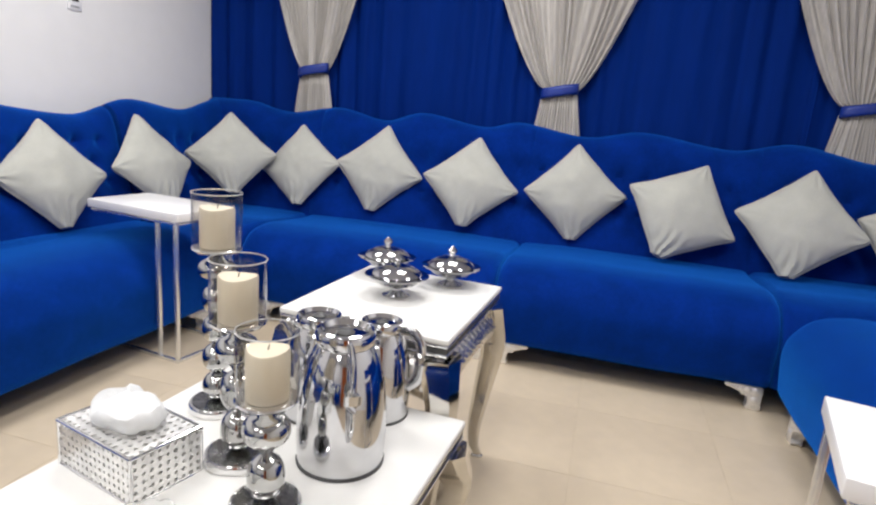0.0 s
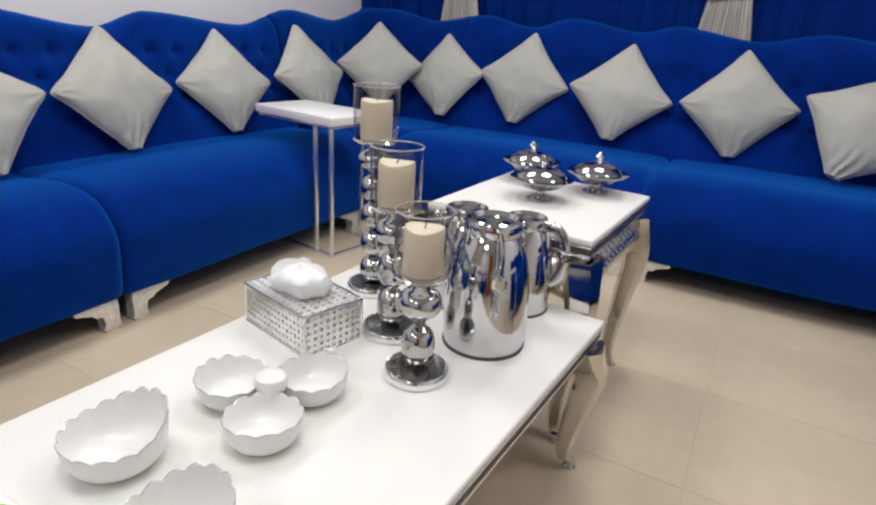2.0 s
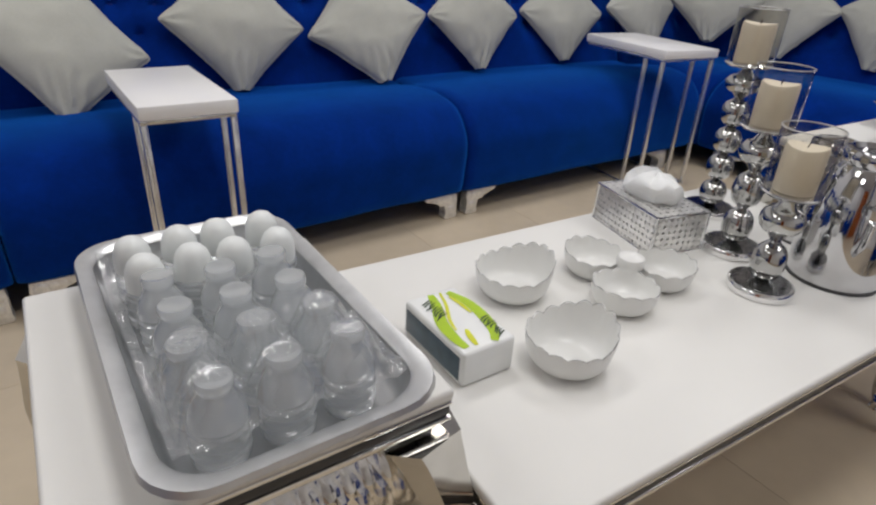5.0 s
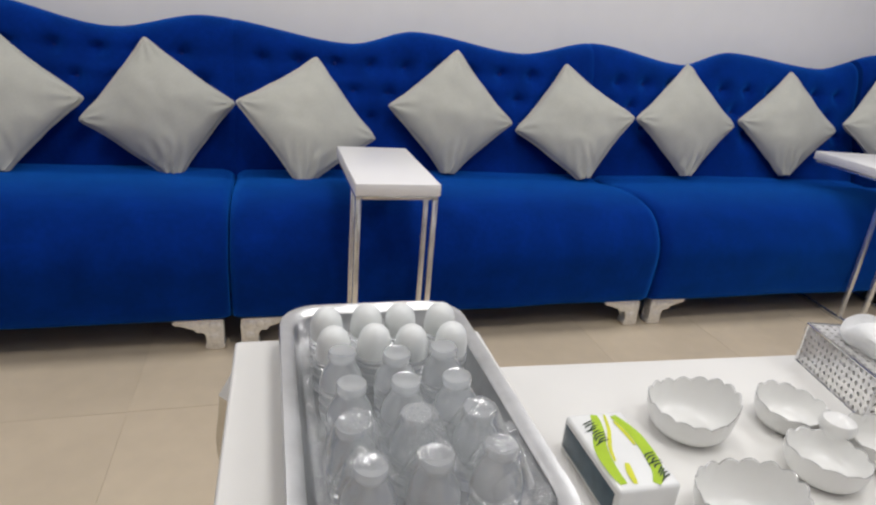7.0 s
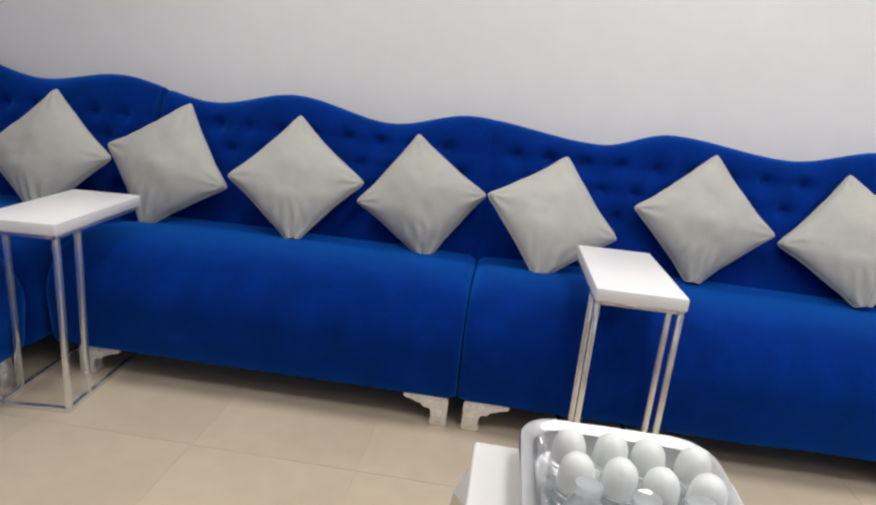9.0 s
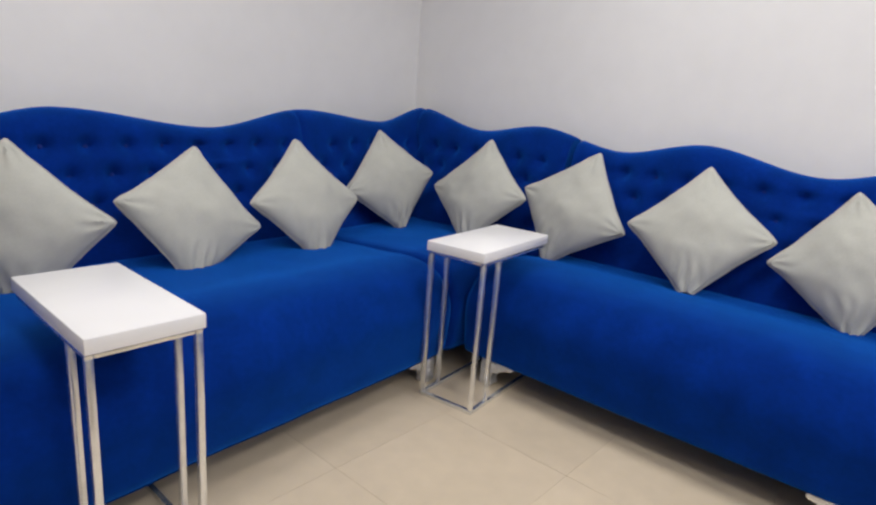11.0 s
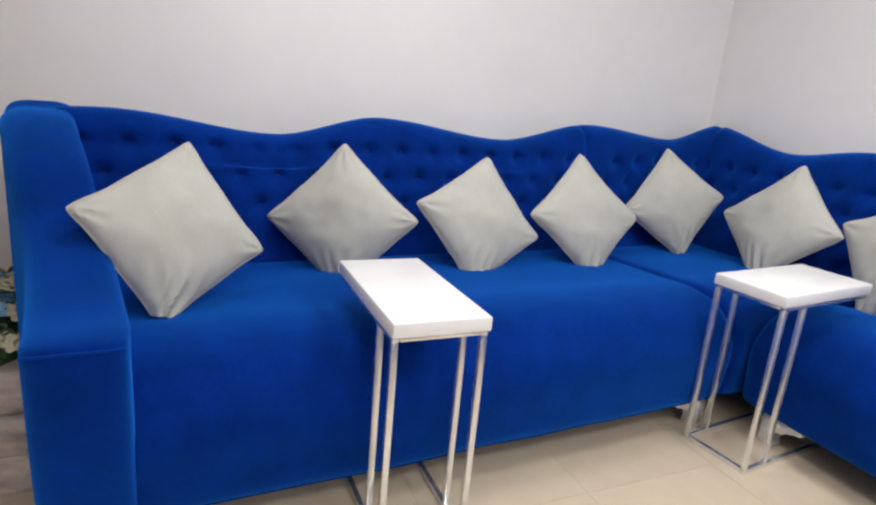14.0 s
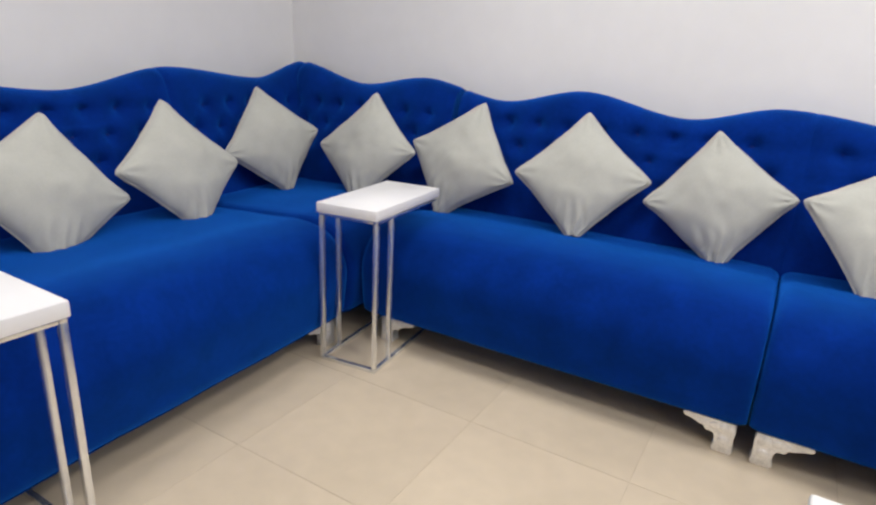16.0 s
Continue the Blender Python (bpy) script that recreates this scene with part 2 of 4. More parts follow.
def spline(points, steps):
    """Catmull-Rom through 2D or 3D points."""
    ps = [Vector(p) for p in points]
    out = []
    for i in range(len(ps) - 1):
        p0, p1, p2, p3 = ps[max(0, i - 1)], ps[i], ps[i + 1], ps[min(len(ps) - 1, i + 2)]
        for k in range(steps):
            t = k / steps
            out.append(0.5 * ((2 * p1) + (p2 - p0) * t + (2 * p0 - 5 * p1 + 4 * p2 - p3) * t * t + (3 * p1 - p0 - 3 * p2 + p3) * t ** 3))
    out.append(ps[-1])
    return out


def sheet(rows, closed_ends=False):
    """A grid of points (list of rows) as a mesh."""
    bm = bmesh.new()
    vs = [[bm.verts.new(p) for p in row] for row in rows]
    for a, b in zip(vs, vs[1:]):
        for i in range(len(a) - 1):
            bm.faces.new((a[i], a[i + 1], b[i + 1], b[i]))
    if closed_ends:
        bm.faces.new(vs[0])
        bm.faces.new(vs[-1][::-1])
    return bm


def wave(extrema):
    """Smooth curve through peaks and hollows."""
    def h(s):
        if s <= extrema[0][0]:
            return extrema[0][1]
        for (a, za), (b, zb) in zip(extrema, extrema[1:]):
            if s <= b:
                t = (s - a) / (b - a)
                t = t * t * (3 - 2 * t)
                return za + (zb - za) * t
        return extrema[-1][1]
    return h


# ---- room ----
WX0, WX1, WY0, WY1 = -2.79, 1.93, -3.40, 3.87
T = 0.12


def structure(name, bm, material, label, category):
    return tagged(part(name, bm, material, smooth=False), label, category, kind="structure")


structure("wall_west", box(WX0 - T, WX0, WY0, WY1, 0, CEIL), M_WALL, "plain white painted wall behind the blue sofa", "wall")
structure("wall_north", box(WX0 - T, WX1 + T, WY1, WY1 + T, 0, CEIL), M_WALL, "white wall hidden behind blue curtains", "wall")
structure("wall_south", box(WX0 - T, WX1 + T, WY0 - T, WY0, 0, CEIL), M_WALL, "plain white painted wall at the sofa's end", "wall")
structure("wall_east", box(WX1, WX1 + T, WY0, WY1, 0, CEIL), M_WALL, "plain white painted wall closing the room", "wall")
structure("ceiling", box(WX0 - T, WX1 + T, WY0 - T, WY1 + T, CEIL, CEIL + 0.1), M_CEIL, "plain white painted ceiling", "ceiling")
floor = structure("floor", box(WX0 - T, WX1 + T, WY0 - T, WY1 + T, -0.1, -0.0012), M_GROUT, "glossy beige porcelain tile floor with thin joints", "floor")


# ---- sofas ----

def foot_mesh():
    """Cast silver bracket foot: a turned block with a scalloped wing along +x."""
    bm = bmesh.new()
    outline = [(-0.004, 0.0), (0.05, 0.0), (0.058, 0.008), (0.056, 0.02), (0.048, 0.028), (0.05, 0.05), (0.056, 0.066), (0.068, 0.07), (0.078, 0.064), (0.088, 0.07), (0.09, 0.082), (0.102, 0.086),
               (0.112, 0.082), (0.12, 0.092), (0.138, 0.092), (0.15, 0.098), (0.16, 0.1), (0.163, 0.108), (0.155, 0.114), (-0.006, 0.114), (-0.01, 0.08), (-0.004, 0.05), (-0.004, 0.03), (-0.012, 0.018), (-0.01, 0.006)]
    front = [bm.verts.new((x, 0.0, z)) for x, z in outline]
    back = [bm.verts.new((x, 0.045, z)) for x, z in outline]
    bm.faces.new(front)
    bm.faces.new(back[::-1])
    n = len(outline)
    for i in range(n):
        bm.faces.new((front[i], back[i], back[(i + 1) % n], front[(i + 1) % n]))
    bmesh.ops.bevel(bm, geom=[e for e in bm.edges], offset=0.003, segments=2, profile=0.5, affect="EDGES")
    for cx, cz, r in ((0.022, 0.088, 0.024), (0.056, 0.092, 0.018), (0.085, 0.092, 0.014), (0.022, 0.045, 0.02)):
        g = bmesh.ops.create_icosphere(bm, subdivisions=2, radius=r)
        for v in g["verts"]:
            v.co = (v.co.x + cx, v.co.y * 0.2, v.co.z * 0.8 + cz)
    return mesh_of("foot", bm, M_SILVER)


FOOT = foot_mesh()
BUTTON = mesh_of("button", lathe([(0.0, -0.004), (0.009, -0.003), (0.011, 0.0), (0.008, 0.004), (0.0, 0.0055)], 10), M_BUTTON)


def seat_mesh(s0, s1, d, crown=0.508):
    prof = spline([(d - 0.10, 0.40), (d - 0.22, 0.475), (d - 0.38, crown - 0.030), (0.42, crown - 0.014), (0.24, crown - 0.002), (0.10, crown - 0.03), (0.025, crown - 0.10),
                   (-0.006, 0.33), (0.0, 0.21), (0.012, 0.135), (0.04, 0.114), (0.12, 0.112), (d - 0.10, 0.112)], 5)
    rows = []
    length = s1 - s0
    r = 0.045
    ss = [s0 + r * (1 - math.cos(math.pi / 2 * k / 6)) for k in range(7)]
    n = max(4, int(length / 0.04))
    ss = ss + [s0 + r + (length - 2 * r) * k / n for k in range(1, n)] + [s1 + s0 - q for q in reversed(ss)]
    for s in ss:
        e = min(s - s0, s1 - s, r)
        e = r - math.sqrt(max(0.0, r * r - (r - e) ** 2))
        swell = math.sin(math.pi * (s - s0) / length) ** 0.6 if 0 < s - s0 < length else 0.0
        row = []
        for u, z in prof:
            top = max(0.0, min(1.0, (z - 0.3) / 0.2))
            near = max(0.0, min(1.0, 1 - u / 0.15))
            wob = 0.004 * noise.noise((s * 3.1, u * 4.0, z * 5.0))
            row.append((s, u + (e * 0.6 - 0.006 * swell) * near + wob, z - e * 0.7 * top + 0.012 * swell * top * (1 - near) + wob))
        rows.append(row)
    return sheet(rows, True)


def button_grid(s0, s1):
    out = []
    for k, z in enumerate((0.905, 0.80, 0.695)):
        q = math.floor(s0 / 0.15) * 0.15 + (0.075 if k % 2 else 0.0)
        while q < s1:
            if q > s0 + 0.05 and q < s1 - 0.05:
                out.append((q, z))
            q += 0.15
    return out


def back_curve(d, h):
    """The backrest's section, from the seat up, over its ridge and down behind."""
    return spline([(d - 0.27, 0.44), (d - 0.235, 0.55), (d - 0.185, 0.70), (d - 0.145, 0.82), (d - 0.115, h - 0.12), (d - 0.09, h - 0.045), (d - 0.05, h - 0.008),
                   (d - 0.005, h), (d + 0.035, h - 0.022), (d + 0.05, h - 0.08), (d + 0.05, 0.5), (d + 0.05, 0.13)], 5)


def back_mesh(s0, s1, d, top, tufts):
    rows = []
    n = max(4, int((s1 - s0) / 0.018))
    r = 0.010
    for k in range(n + 1):
        s = s0 + (s1 - s0) * k / n
        e = min(s - s0, s1 - s, r)
        e = r - math.sqrt(max(0.0, r * r - (r - e) ** 2))
        h = top(s)
        row = []
        for j, p in enumerate(back_curve(d, h)):
            u, z = p
            if j < 36:
                sink = 0.0
                for bs, bz in tufts:
                    ds = abs(s - bs)
                    if ds < 0.09 and abs(z - bz) < 0.09:
                        sink += 0.034 * math.exp(-(ds * ds + (z - bz) ** 2) / 0.0009)
                for bz in (0.905, 0.80, 0.695):
                    sink += 0.006 * math.exp(-((z - bz) / 0.015) ** 2)
                u += sink * max(0.0, min(1.0, (h - z - 0.025) / 0.05)) + e * 0.8
                u += 0.004 * noise.noise((s * 5.0, z * 7.0, d))
            if z > h - 0.15:
                z -= e * 0.25
            row.append((s, u, z))
        rows.append(row)
    return sheet(rows, True)


def front_of_back(d, h, z):
    c = [p for p in back_curve(d, h)][:36]
    p = min(c, key=lambda q: abs(q[1] - z))
    return p[0]


def sofa_section(m, s0, s1, d, top, label, feet=(), crown=0.508, back_from=None, back_to=None):
    ob = thing("sofa_section", m @ Matrix.Translation((0, 0, 0)), label, "sofa", "sofa sections round the room")
    part("seat", seat_mesh(s0 + 0.003, s1 - 0.003, d, crown), M_VELVET, ob)
    b0, b1 = (s0 if back_from is None else back_from), (s1 if back_to is None else back_to)
    tufts = button_grid(b0, b1)
    part("backrest", back_mesh(b0, b1, d, top, tufts), M_VELVET, ob, "button-tufted back with a wavy top edge")
    for bs, bz in tufts:
        u = front_of_back(d, top(bs), bz) + 0.038
        part("button", BUTTON, None, ob, m=Matrix.Translation((bs, u, bz)) @ pose(0, 0, 0, 72, 0, 0))
    for fs, flip in feet:
        part("foot", FOOT, None, ob, "ornate cast silver bracket foot", m=Matrix.Translation((fs, 0.03, 0)) @ Matrix.Diagonal((flip * 0.95, 1, 1, 1)))
    return ob


DA, DB, DC, DD = 1.05, 0.88, 1.13, 0.92
FA, FB, FC, FD = 2.68, -1.80, -2.09, 0.90
MA = Matrix.Translation((0, FA, 0))
MB = Matrix.Translation((FB, 0, 0)) @ pose(0, 0, 0, 0, 0, 90)
MC = Matrix.Translation((0, -2.0, 0)) @ pose(0, 0, 0, 0, 0, 183)
MD = Matrix.Translation((FD, 0, 0)) @ pose(0, 0, 0, 0, 0, -90)

TOP_A = wave([(-2.806, 1.195), (-2.444, 1.195), (-2.089, 1.137), (-1.708, 1.19), (-1.379, 1.132), (-1.113, 1.198), (-0.697, 1.141), (-0.486, 1.185), (-0.068, 1.13), (0.249, 1.182), (0.749, 1.122),
              (1.056, 1.18), (1.497, 1.109), (1.95, 1.174)])
TOP_B = wave([(-3.25, 1.13), (-2.729, 1.026), (-2.33, 1.079), (-1.869, 0.996), (-1.472, 1.066), (-1.016, 0.984), (-0.661, 1.052), (-0.083, 0.986), (0.208, 1.056), (0.715, 1.0),
              (1.086, 1.072), (1.597, 1.007), (1.874, 1.084), (2.458, 1.041), (2.873, 1.14), (3.294, 1.097), (3.75, 1.19)])
TOP_C = wave([(-0.597, 1.009), (-0.36, 1.017), (0.229, 0.952), (0.675, 1.043), (1.295, 0.978), (1.83, 1.077), (2.397, 1.029), (2.82, 1.129)])
TOP_D = wave([(-3.5, 1.08), (-3.1, 1.0), (-2.7, 1.06), (-2.2, 0.98), (-1.75, 1.05), (-1.2, 0.98), (-0.8, 1.04)])

BLUE_SOFA = "royal blue velvet sofa section with tufted wavy back on silver feet"
CORNER_SOFA = "royal blue velvet corner sofa section with two tufted wavy backs"
sofa_section(MA, FB, -0.37, DA, TOP_A, BLUE_SOFA, [(FB + 0.12, 1), (-0.41, -1)])
sofa_section(MA, -0.37, FD, DA, TOP_A, BLUE_SOFA, [(-0.33, 1), (FD - 0.03, -1)])
corner = sofa_section(MA, WX0 + 0.09, FB, DA, TOP_A, CORNER_SOFA, [], back_from=WX0 + 0.07)
part("side_backrest", back_mesh(FA + 0.02, FA + DA - 0.05, DB, TOP_B, button_grid(FA, FA + DA)), M_VELVET, corner, "button-tufted back with a wavy top edge", m=MA.inverted() @ MB)
corner = sofa_section(MA, FD, WX1 - 0.1, DA, TOP_A, CORNER_SOFA, [])
part("side_backrest", back_mesh(-(FA + DA - 0.05), -FA - 0.02, DD, TOP_D, button_grid(-(FA + DA), -FA)), M_VELVET, corner, "button-tufted back with a wavy top edge", m=MA.inverted() @ MD)

sofa_section(MB, 1.06, FA - 0.01, DB, TOP_B, BLUE_SOFA, [(1.095, 1), (FA - 0.2, -1)])
sofa_section(MB, -0.556, 1.06, DB, TOP_B, BLUE_SOFA, [(-0.521, 1), (1.025, -1)])
sofa_section(MB, FC + 0.01, -0.556, DB, TOP_B, BLUE_SOFA, [(FC + 0.12, 1), (-0.591, -1)])

corner = sofa_section(MC, -FB - 0.05, -WX0 - 0.09, DC, TOP_C, CORNER_SOFA, [], back_to=-WX0 - 0.02)
part("side_backrest", back_mesh(FC - DC + 0.05, FC - 0.02, DB, TOP_B, button_grid(FC - DC, FC)), M_VELVET, corner, "button-tufted back with a wavy top edge", m=MC.inverted() @ MB)
c_end = sofa_section(MC, -0.36, -FB - 0.05, DC, TOP_C, "royal blue velvet sofa end with a sloping wing arm", [(-FB - 0.12, -1), (-0.48, 1)], back_from=-0.56)

sofa_section(MD, -FA + 0.01, -0.85, DD, TOP_D, BLUE_SOFA, [(-FA + 0.2, 1), (-1.0, -1)])


def wing_arm():
    """The arm that swoops from the ridge of the back down to a low front."""
    rows = []
    edge = spline([(-0.03, 0.12), (-0.055, 0.32), (-0.06, 0.54), (-0.056, 0.597), (-0.02, 0.617), (0.12, 0.63), (0.30, 0.675), (0.48, 0.76), (0.68, 0.90), (0.90, 0.99), (1.08, 1.005), (1.17, 0.99), (1.17, 0.6), (1.17, 0.12)], 5)
    w0, w1, r = -0.492, -0.288, 0.060
    ss = [w0, w0 + 0.004, w0 + 0.012, w0 + 0.028, w0 + r, (w0 + w1) / 2, w1 - r, w1 - 0.028, w1 - 0.012, w1 - 0.004, w1]
    for k, s in enumerate(ss):
        e = min(s - w0, w1 - s, r)
        e = (r - math.sqrt(max(0.0, r * r - (r - e) ** 2)))
        row = []
        for u, z in edge:
            cu, cz = 0.5, 0.45
            du, dz = u - cu, z - cz
            ln = math.hypot(du, dz)
            row.append((s - 0.16 * max(0.0, min(1.0, u)) * max(0.3, z), u - du / ln * e, z - dz / ln * e))
        rows.append(row)
    return sheet(rows, True)


part("arm", wing_arm(), M_VELVET, c_end, "upholstered wing arm sloping to a low front")
part("seam", tube([(-0.482 + 0.185 * k / 10, -0.057, 0.598) for k in range(11)], 0.0035, 6), M_VELVET, c_end, "stitched seam across the front of the arm")


# ---- pillows ----
def pillow_bm(seed, side=0.438, thick=0.082):
    n = 36
    bm = bmesh.new()
    layers = []
    for sign in (1, -1):
        grid = []
        for i in range(n + 1):
            row = []
            for j in range(n + 1):
                p, q = 2 * i / n - 1, 2 * j / n - 1
                p, q = math.sin(p * math.pi / 2) * 0.35 + p * 0.65, math.sin(q * math.pi / 2) * 0.35 + q * 0.65
                pin = 0.095
                ear = 1 - 0.075 * (abs(p) * abs(q)) ** 7
                foot = max(0.0, -p - q - 1.74) * 0.72
                p, q = p + foot / 2, q + foot / 2
                x = side / 2 * p * (1 - pin * (1 - abs(q) ** 3.4)) * ear
                y = side / 2 * q * (1 - pin * (1 - abs(p) ** 3.4)) * ear
                body = max(0.0, (1 - p ** 2) * (1 - q ** 2)) ** 0.55
                z = sign * (thick * body + 0.016 * (abs(p) * abs(q)) ** 3 * min(1.0, 8 * body))
                wob = noise.noise((p * 1.6 + seed, q * 1.6, sign * 2.0)) * 0.012 + noise.noise((p * 4 + seed, q * 4, sign)) * 0.004
                rim = 1 - (abs(p) * abs(q)) ** 3
                rad = math.hypot(abs(p) - 1, abs(q) - 1)
                turn_in = math.atan2(1 - abs(q), 1 - abs(p))
                gather = 0.012 * math.sin(11 * turn_in + seed * 2 + 3 * p) * math.exp(-((rad - 0.28) / 0.20) ** 2)
                crease = 0.6 * gather * body ** 0.4 + (0.022 * math.sin(17 * (p - q) + 4 * noise.noise((p * 2, q * 2, seed))) * max(0.0, -p - q - 0.75) + 0.006 * math.sin(13 * (p + q) + seed) * max(0.0, abs(p - q) - 1.1)) * body
                row.append((x + wob * 0.3, y + wob * 0.3, z + wob * body * rim + crease))
            grid.append(row)
        layers.append(grid)
    vs = []
    for sign, grid in zip((1, -1), layers):
        vv = [[None] * (n + 1) for _ in range(n + 1)]
        for i in range(n + 1):
            for j in range(n + 1):
                border = i in (0, n) or j in (0, n)
                if sign == -1 and border:
                    vv[i][j] = vs[0][i][j]
                else:
                    vv[i][j] = bm.verts.new(grid[i][j])
        for i in range(n):
            for j in range(n):
                f = (vv[i][j], vv[i + 1][j], vv[i + 1][j + 1], vv[i][j + 1])
                bm.faces.new(f if sign == 1 else f[::-1])
        vs.append(vv)
    loop = [vs[0][i][0].co.copy() for i in range(n)] + [vs[0][n][j].co.copy() for j in range(n)] + [vs[0][n - i][n].co.copy() for i in range(n)] + [vs[0][0][n - j].co.copy() for j in range(n)]
    return bm, loop


PILLOWS = []
for k in range(4):
    pbm, loop = pillow_bm(k * 3.7 + 0.5)
    PILLOWS.append((mesh_of("pillow", pbm, M_PILLOW), mesh_of("piping", tube(loop, 0.0028, 6, True), M_PIPING)))


def pillow(x, y, z, facing, lean, turn, size, kind, label):
    a, le = radians(facing), radians(lean)
    nrm = Vector((math.cos(a) * math.cos(le), math.sin(a) * math.cos(le), math.sin(le)))
    up = Vector((-math.cos(a) * math.sin(le), -math.sin(a) * math.sin(le), math.cos(le)))
    rt = up.cross(nrm)
    m = Matrix((rt, up, nrm)).transposed().to_4x4()
    m.translation = (x, y, z)
    ob = new("throw_pillow", PILLOWS[kind][0])
    tagged_at(ob, m @ pose(0, 0, 0, 0, 0, 45 + turn) @ Matrix.Scale(size, 4), label, "pillow", "throw pillows along the sofa")
    part("piping", PILLOWS[kind][1], None, ob)
    return ob


P_LABEL = "pale grey velvet throw pillow set on its corner on the sofa"
P_TILT = "pale grey velvet throw pillow tilted against the sofa back"
for k, (x, y, z, f, lean, turn, size) in enumerate((
        (-2.27, 3.30, 0.841, -55, 20, 1, 0.98), (-1.89, 3.51, 0.793, -93, 20, 8, 1.01), (-1.34, 3.54, 0.816, -85, 15, -6, 1.02), (-0.72, 3.50, 0.799, -82, 20, -6, 1.03),
        (-0.09, 3.52, 0.797, -85, 12, 1, 1.03), (0.50, 3.43, 0.770, -81, 23, -25, 1.09), (1.08, 3.40, 0.770, -98, 25, -7, 1.10), (-2.41, 2.77, 0.785, 0, 25, -0, 1.05),
        (-2.46, 2.16, 0.754, -7, 20, -2, 0.98), (-2.44, 1.53, 0.752, 2, 20, -2, 0.99), (-2.41, 0.92, 0.725, -13, 25, 11, 0.97), (-2.44, 0.34, 0.737, -1, 19, -5, 0.97),
        (-2.36, -0.27, 0.697, 16, 30, -16, 0.98), (-2.42, -0.82, 0.703, 6, 16, 8, 0.95), (-2.39, -1.36, 0.726, 10, 25, 2, 0.99), (-2.38, -1.94, 0.722, 0, 18, -13, 1.01),
        (-2.35, -2.48, 0.721, 2, 21, 2, 1.02), (-2.13, -2.91, 0.729, 76, 14, 10, 0.98), (-1.50, -2.79, 0.686, 91, 24, -2, 1.01), (-0.96, -2.78, 0.670, 94, 26, -16, 1.01),
        (-0.38, -2.79, 0.677, 66, 13, 3, 0.99), (0.197, -2.45, 0.722, 114, 22, -19, 0.96), (1.62, 3.34, 0.770, -112, 23, -12, 1.04))):
    pillow(x, y, z, f, lean, turn, size, k % 4, P_TILT if abs(turn) > 9 else P_LABEL)


# ---- curtains ----
def pleated(x0, x1, z0, z1, y, amp, pitch, seed):
    rows = []
    n = int((x1 - x0) / 0.012)
    for i in range(n + 1):
        x = x0 + (x1 - x0) * i / n
        row = []
        for k in range(15):
            z = z0 + (z1 - z0) * k / 14
            ph = x / pitch + 0.6 * noise.noise((x * 2.0, seed, z * 0.25))
            a = amp * (0.6 + 0.6 * noise.noise((x * 1.3, seed + 4, z * 0.5)))
            row.append((x, y + a * math.sin(2 * math.pi * ph) + 0.2 * a * math.sin(4.7 * math.pi * ph + 1), z))
        rows.append(row)
    return sheet(rows)


for x0, x1, sd in ((WX0 + 0.01, -0.36, 1.0), (-0.40, 1.14, 5.0), (1.10, WX1 - 0.01, 9.0)):
    ob = part("curtain", pleated(x0, x1, 0.02, CEIL - 0.03, WY1 - 0.06, 0.024, 0.17, sd), M_CURTAIN)
    tagged(ob, "royal blue pleated curtain hanging over the wall", "curtain", "blue curtains")
    mod = ob.modifiers.new("thickness", "SOLIDIFY")
    mod.thickness = 0.004


def drape(cx, tie_z, top_w, side):
    ob = thing("tied_drape", Matrix.Translation((cx, WY1 - 0.11, 0)), "silver grey satin drape gathered by a blue tieback", "curtain", "tied silver drapes")

    def panel(zs, width, shift, seed):
        rows = []
        for k in range(97):
            t = k / 96 * 2 - 1
            row = []
            for z in zs:
                w = width(z)
                ph = t * 7.5 + 0.9 * noise.noise((t * 3, seed, 0.3))
                a = 0.004 + 0.011 * min(1.0, w / 0.35)
                row.append((shift(z) + t * w + 0.004 * math.sin(9 * t + z * 5), -0.01 - a * math.sin(2 * math.pi * ph) - 0.035 * (1 - t * t), z))
            rows.append(row)
        return sheet(rows)

    zs = [tie_z + (CEIL - 0.05 - tie_z) * (k / 20) ** 1.4 for k in range(21)]
    upper = part("upper_panel", panel(zs, lambda z: 0.098 + (top_w - 0.098) * min(1.0, (z - tie_z) / 0.62) ** 0.72, lambda z: side * 0.10 * min(1.0, (z - tie_z) / 0.6), cx), M_DRAPE, ob)
    zs = [0.25 + (tie_z - 0.02 - 0.25) * k / 12 for k in range(13)]
    lower = part("lower_panel", panel(zs, lambda z: 0.100 + 0.05 * min(1.0, (tie_z - z) / 0.3), lambda z: -side * 0.02 * (tie_z - z), cx + 3), M_DRAPE, ob)
    for o in (upper, lower):
        o.modifiers.new("thickness", "SOLIDIFY").thickness = 0.003
    rows = []
    for k in range(25):
        a = 2 * math.pi * k / 24
        rows.append([(0.112 * math.cos(a), -0.03 + 0.055 * math.sin(a), tie_z - 0.035 + zz + 0.022 * math.cos(a)) for zz in (0, 0.02, 0.04, 0.06)])
    t = part("tieback", sheet(rows), M_TIE, ob, "blue satin tieback band")
    t.modifiers.new("thickness", "SOLIDIFY").thickness = 0.006
    return ob


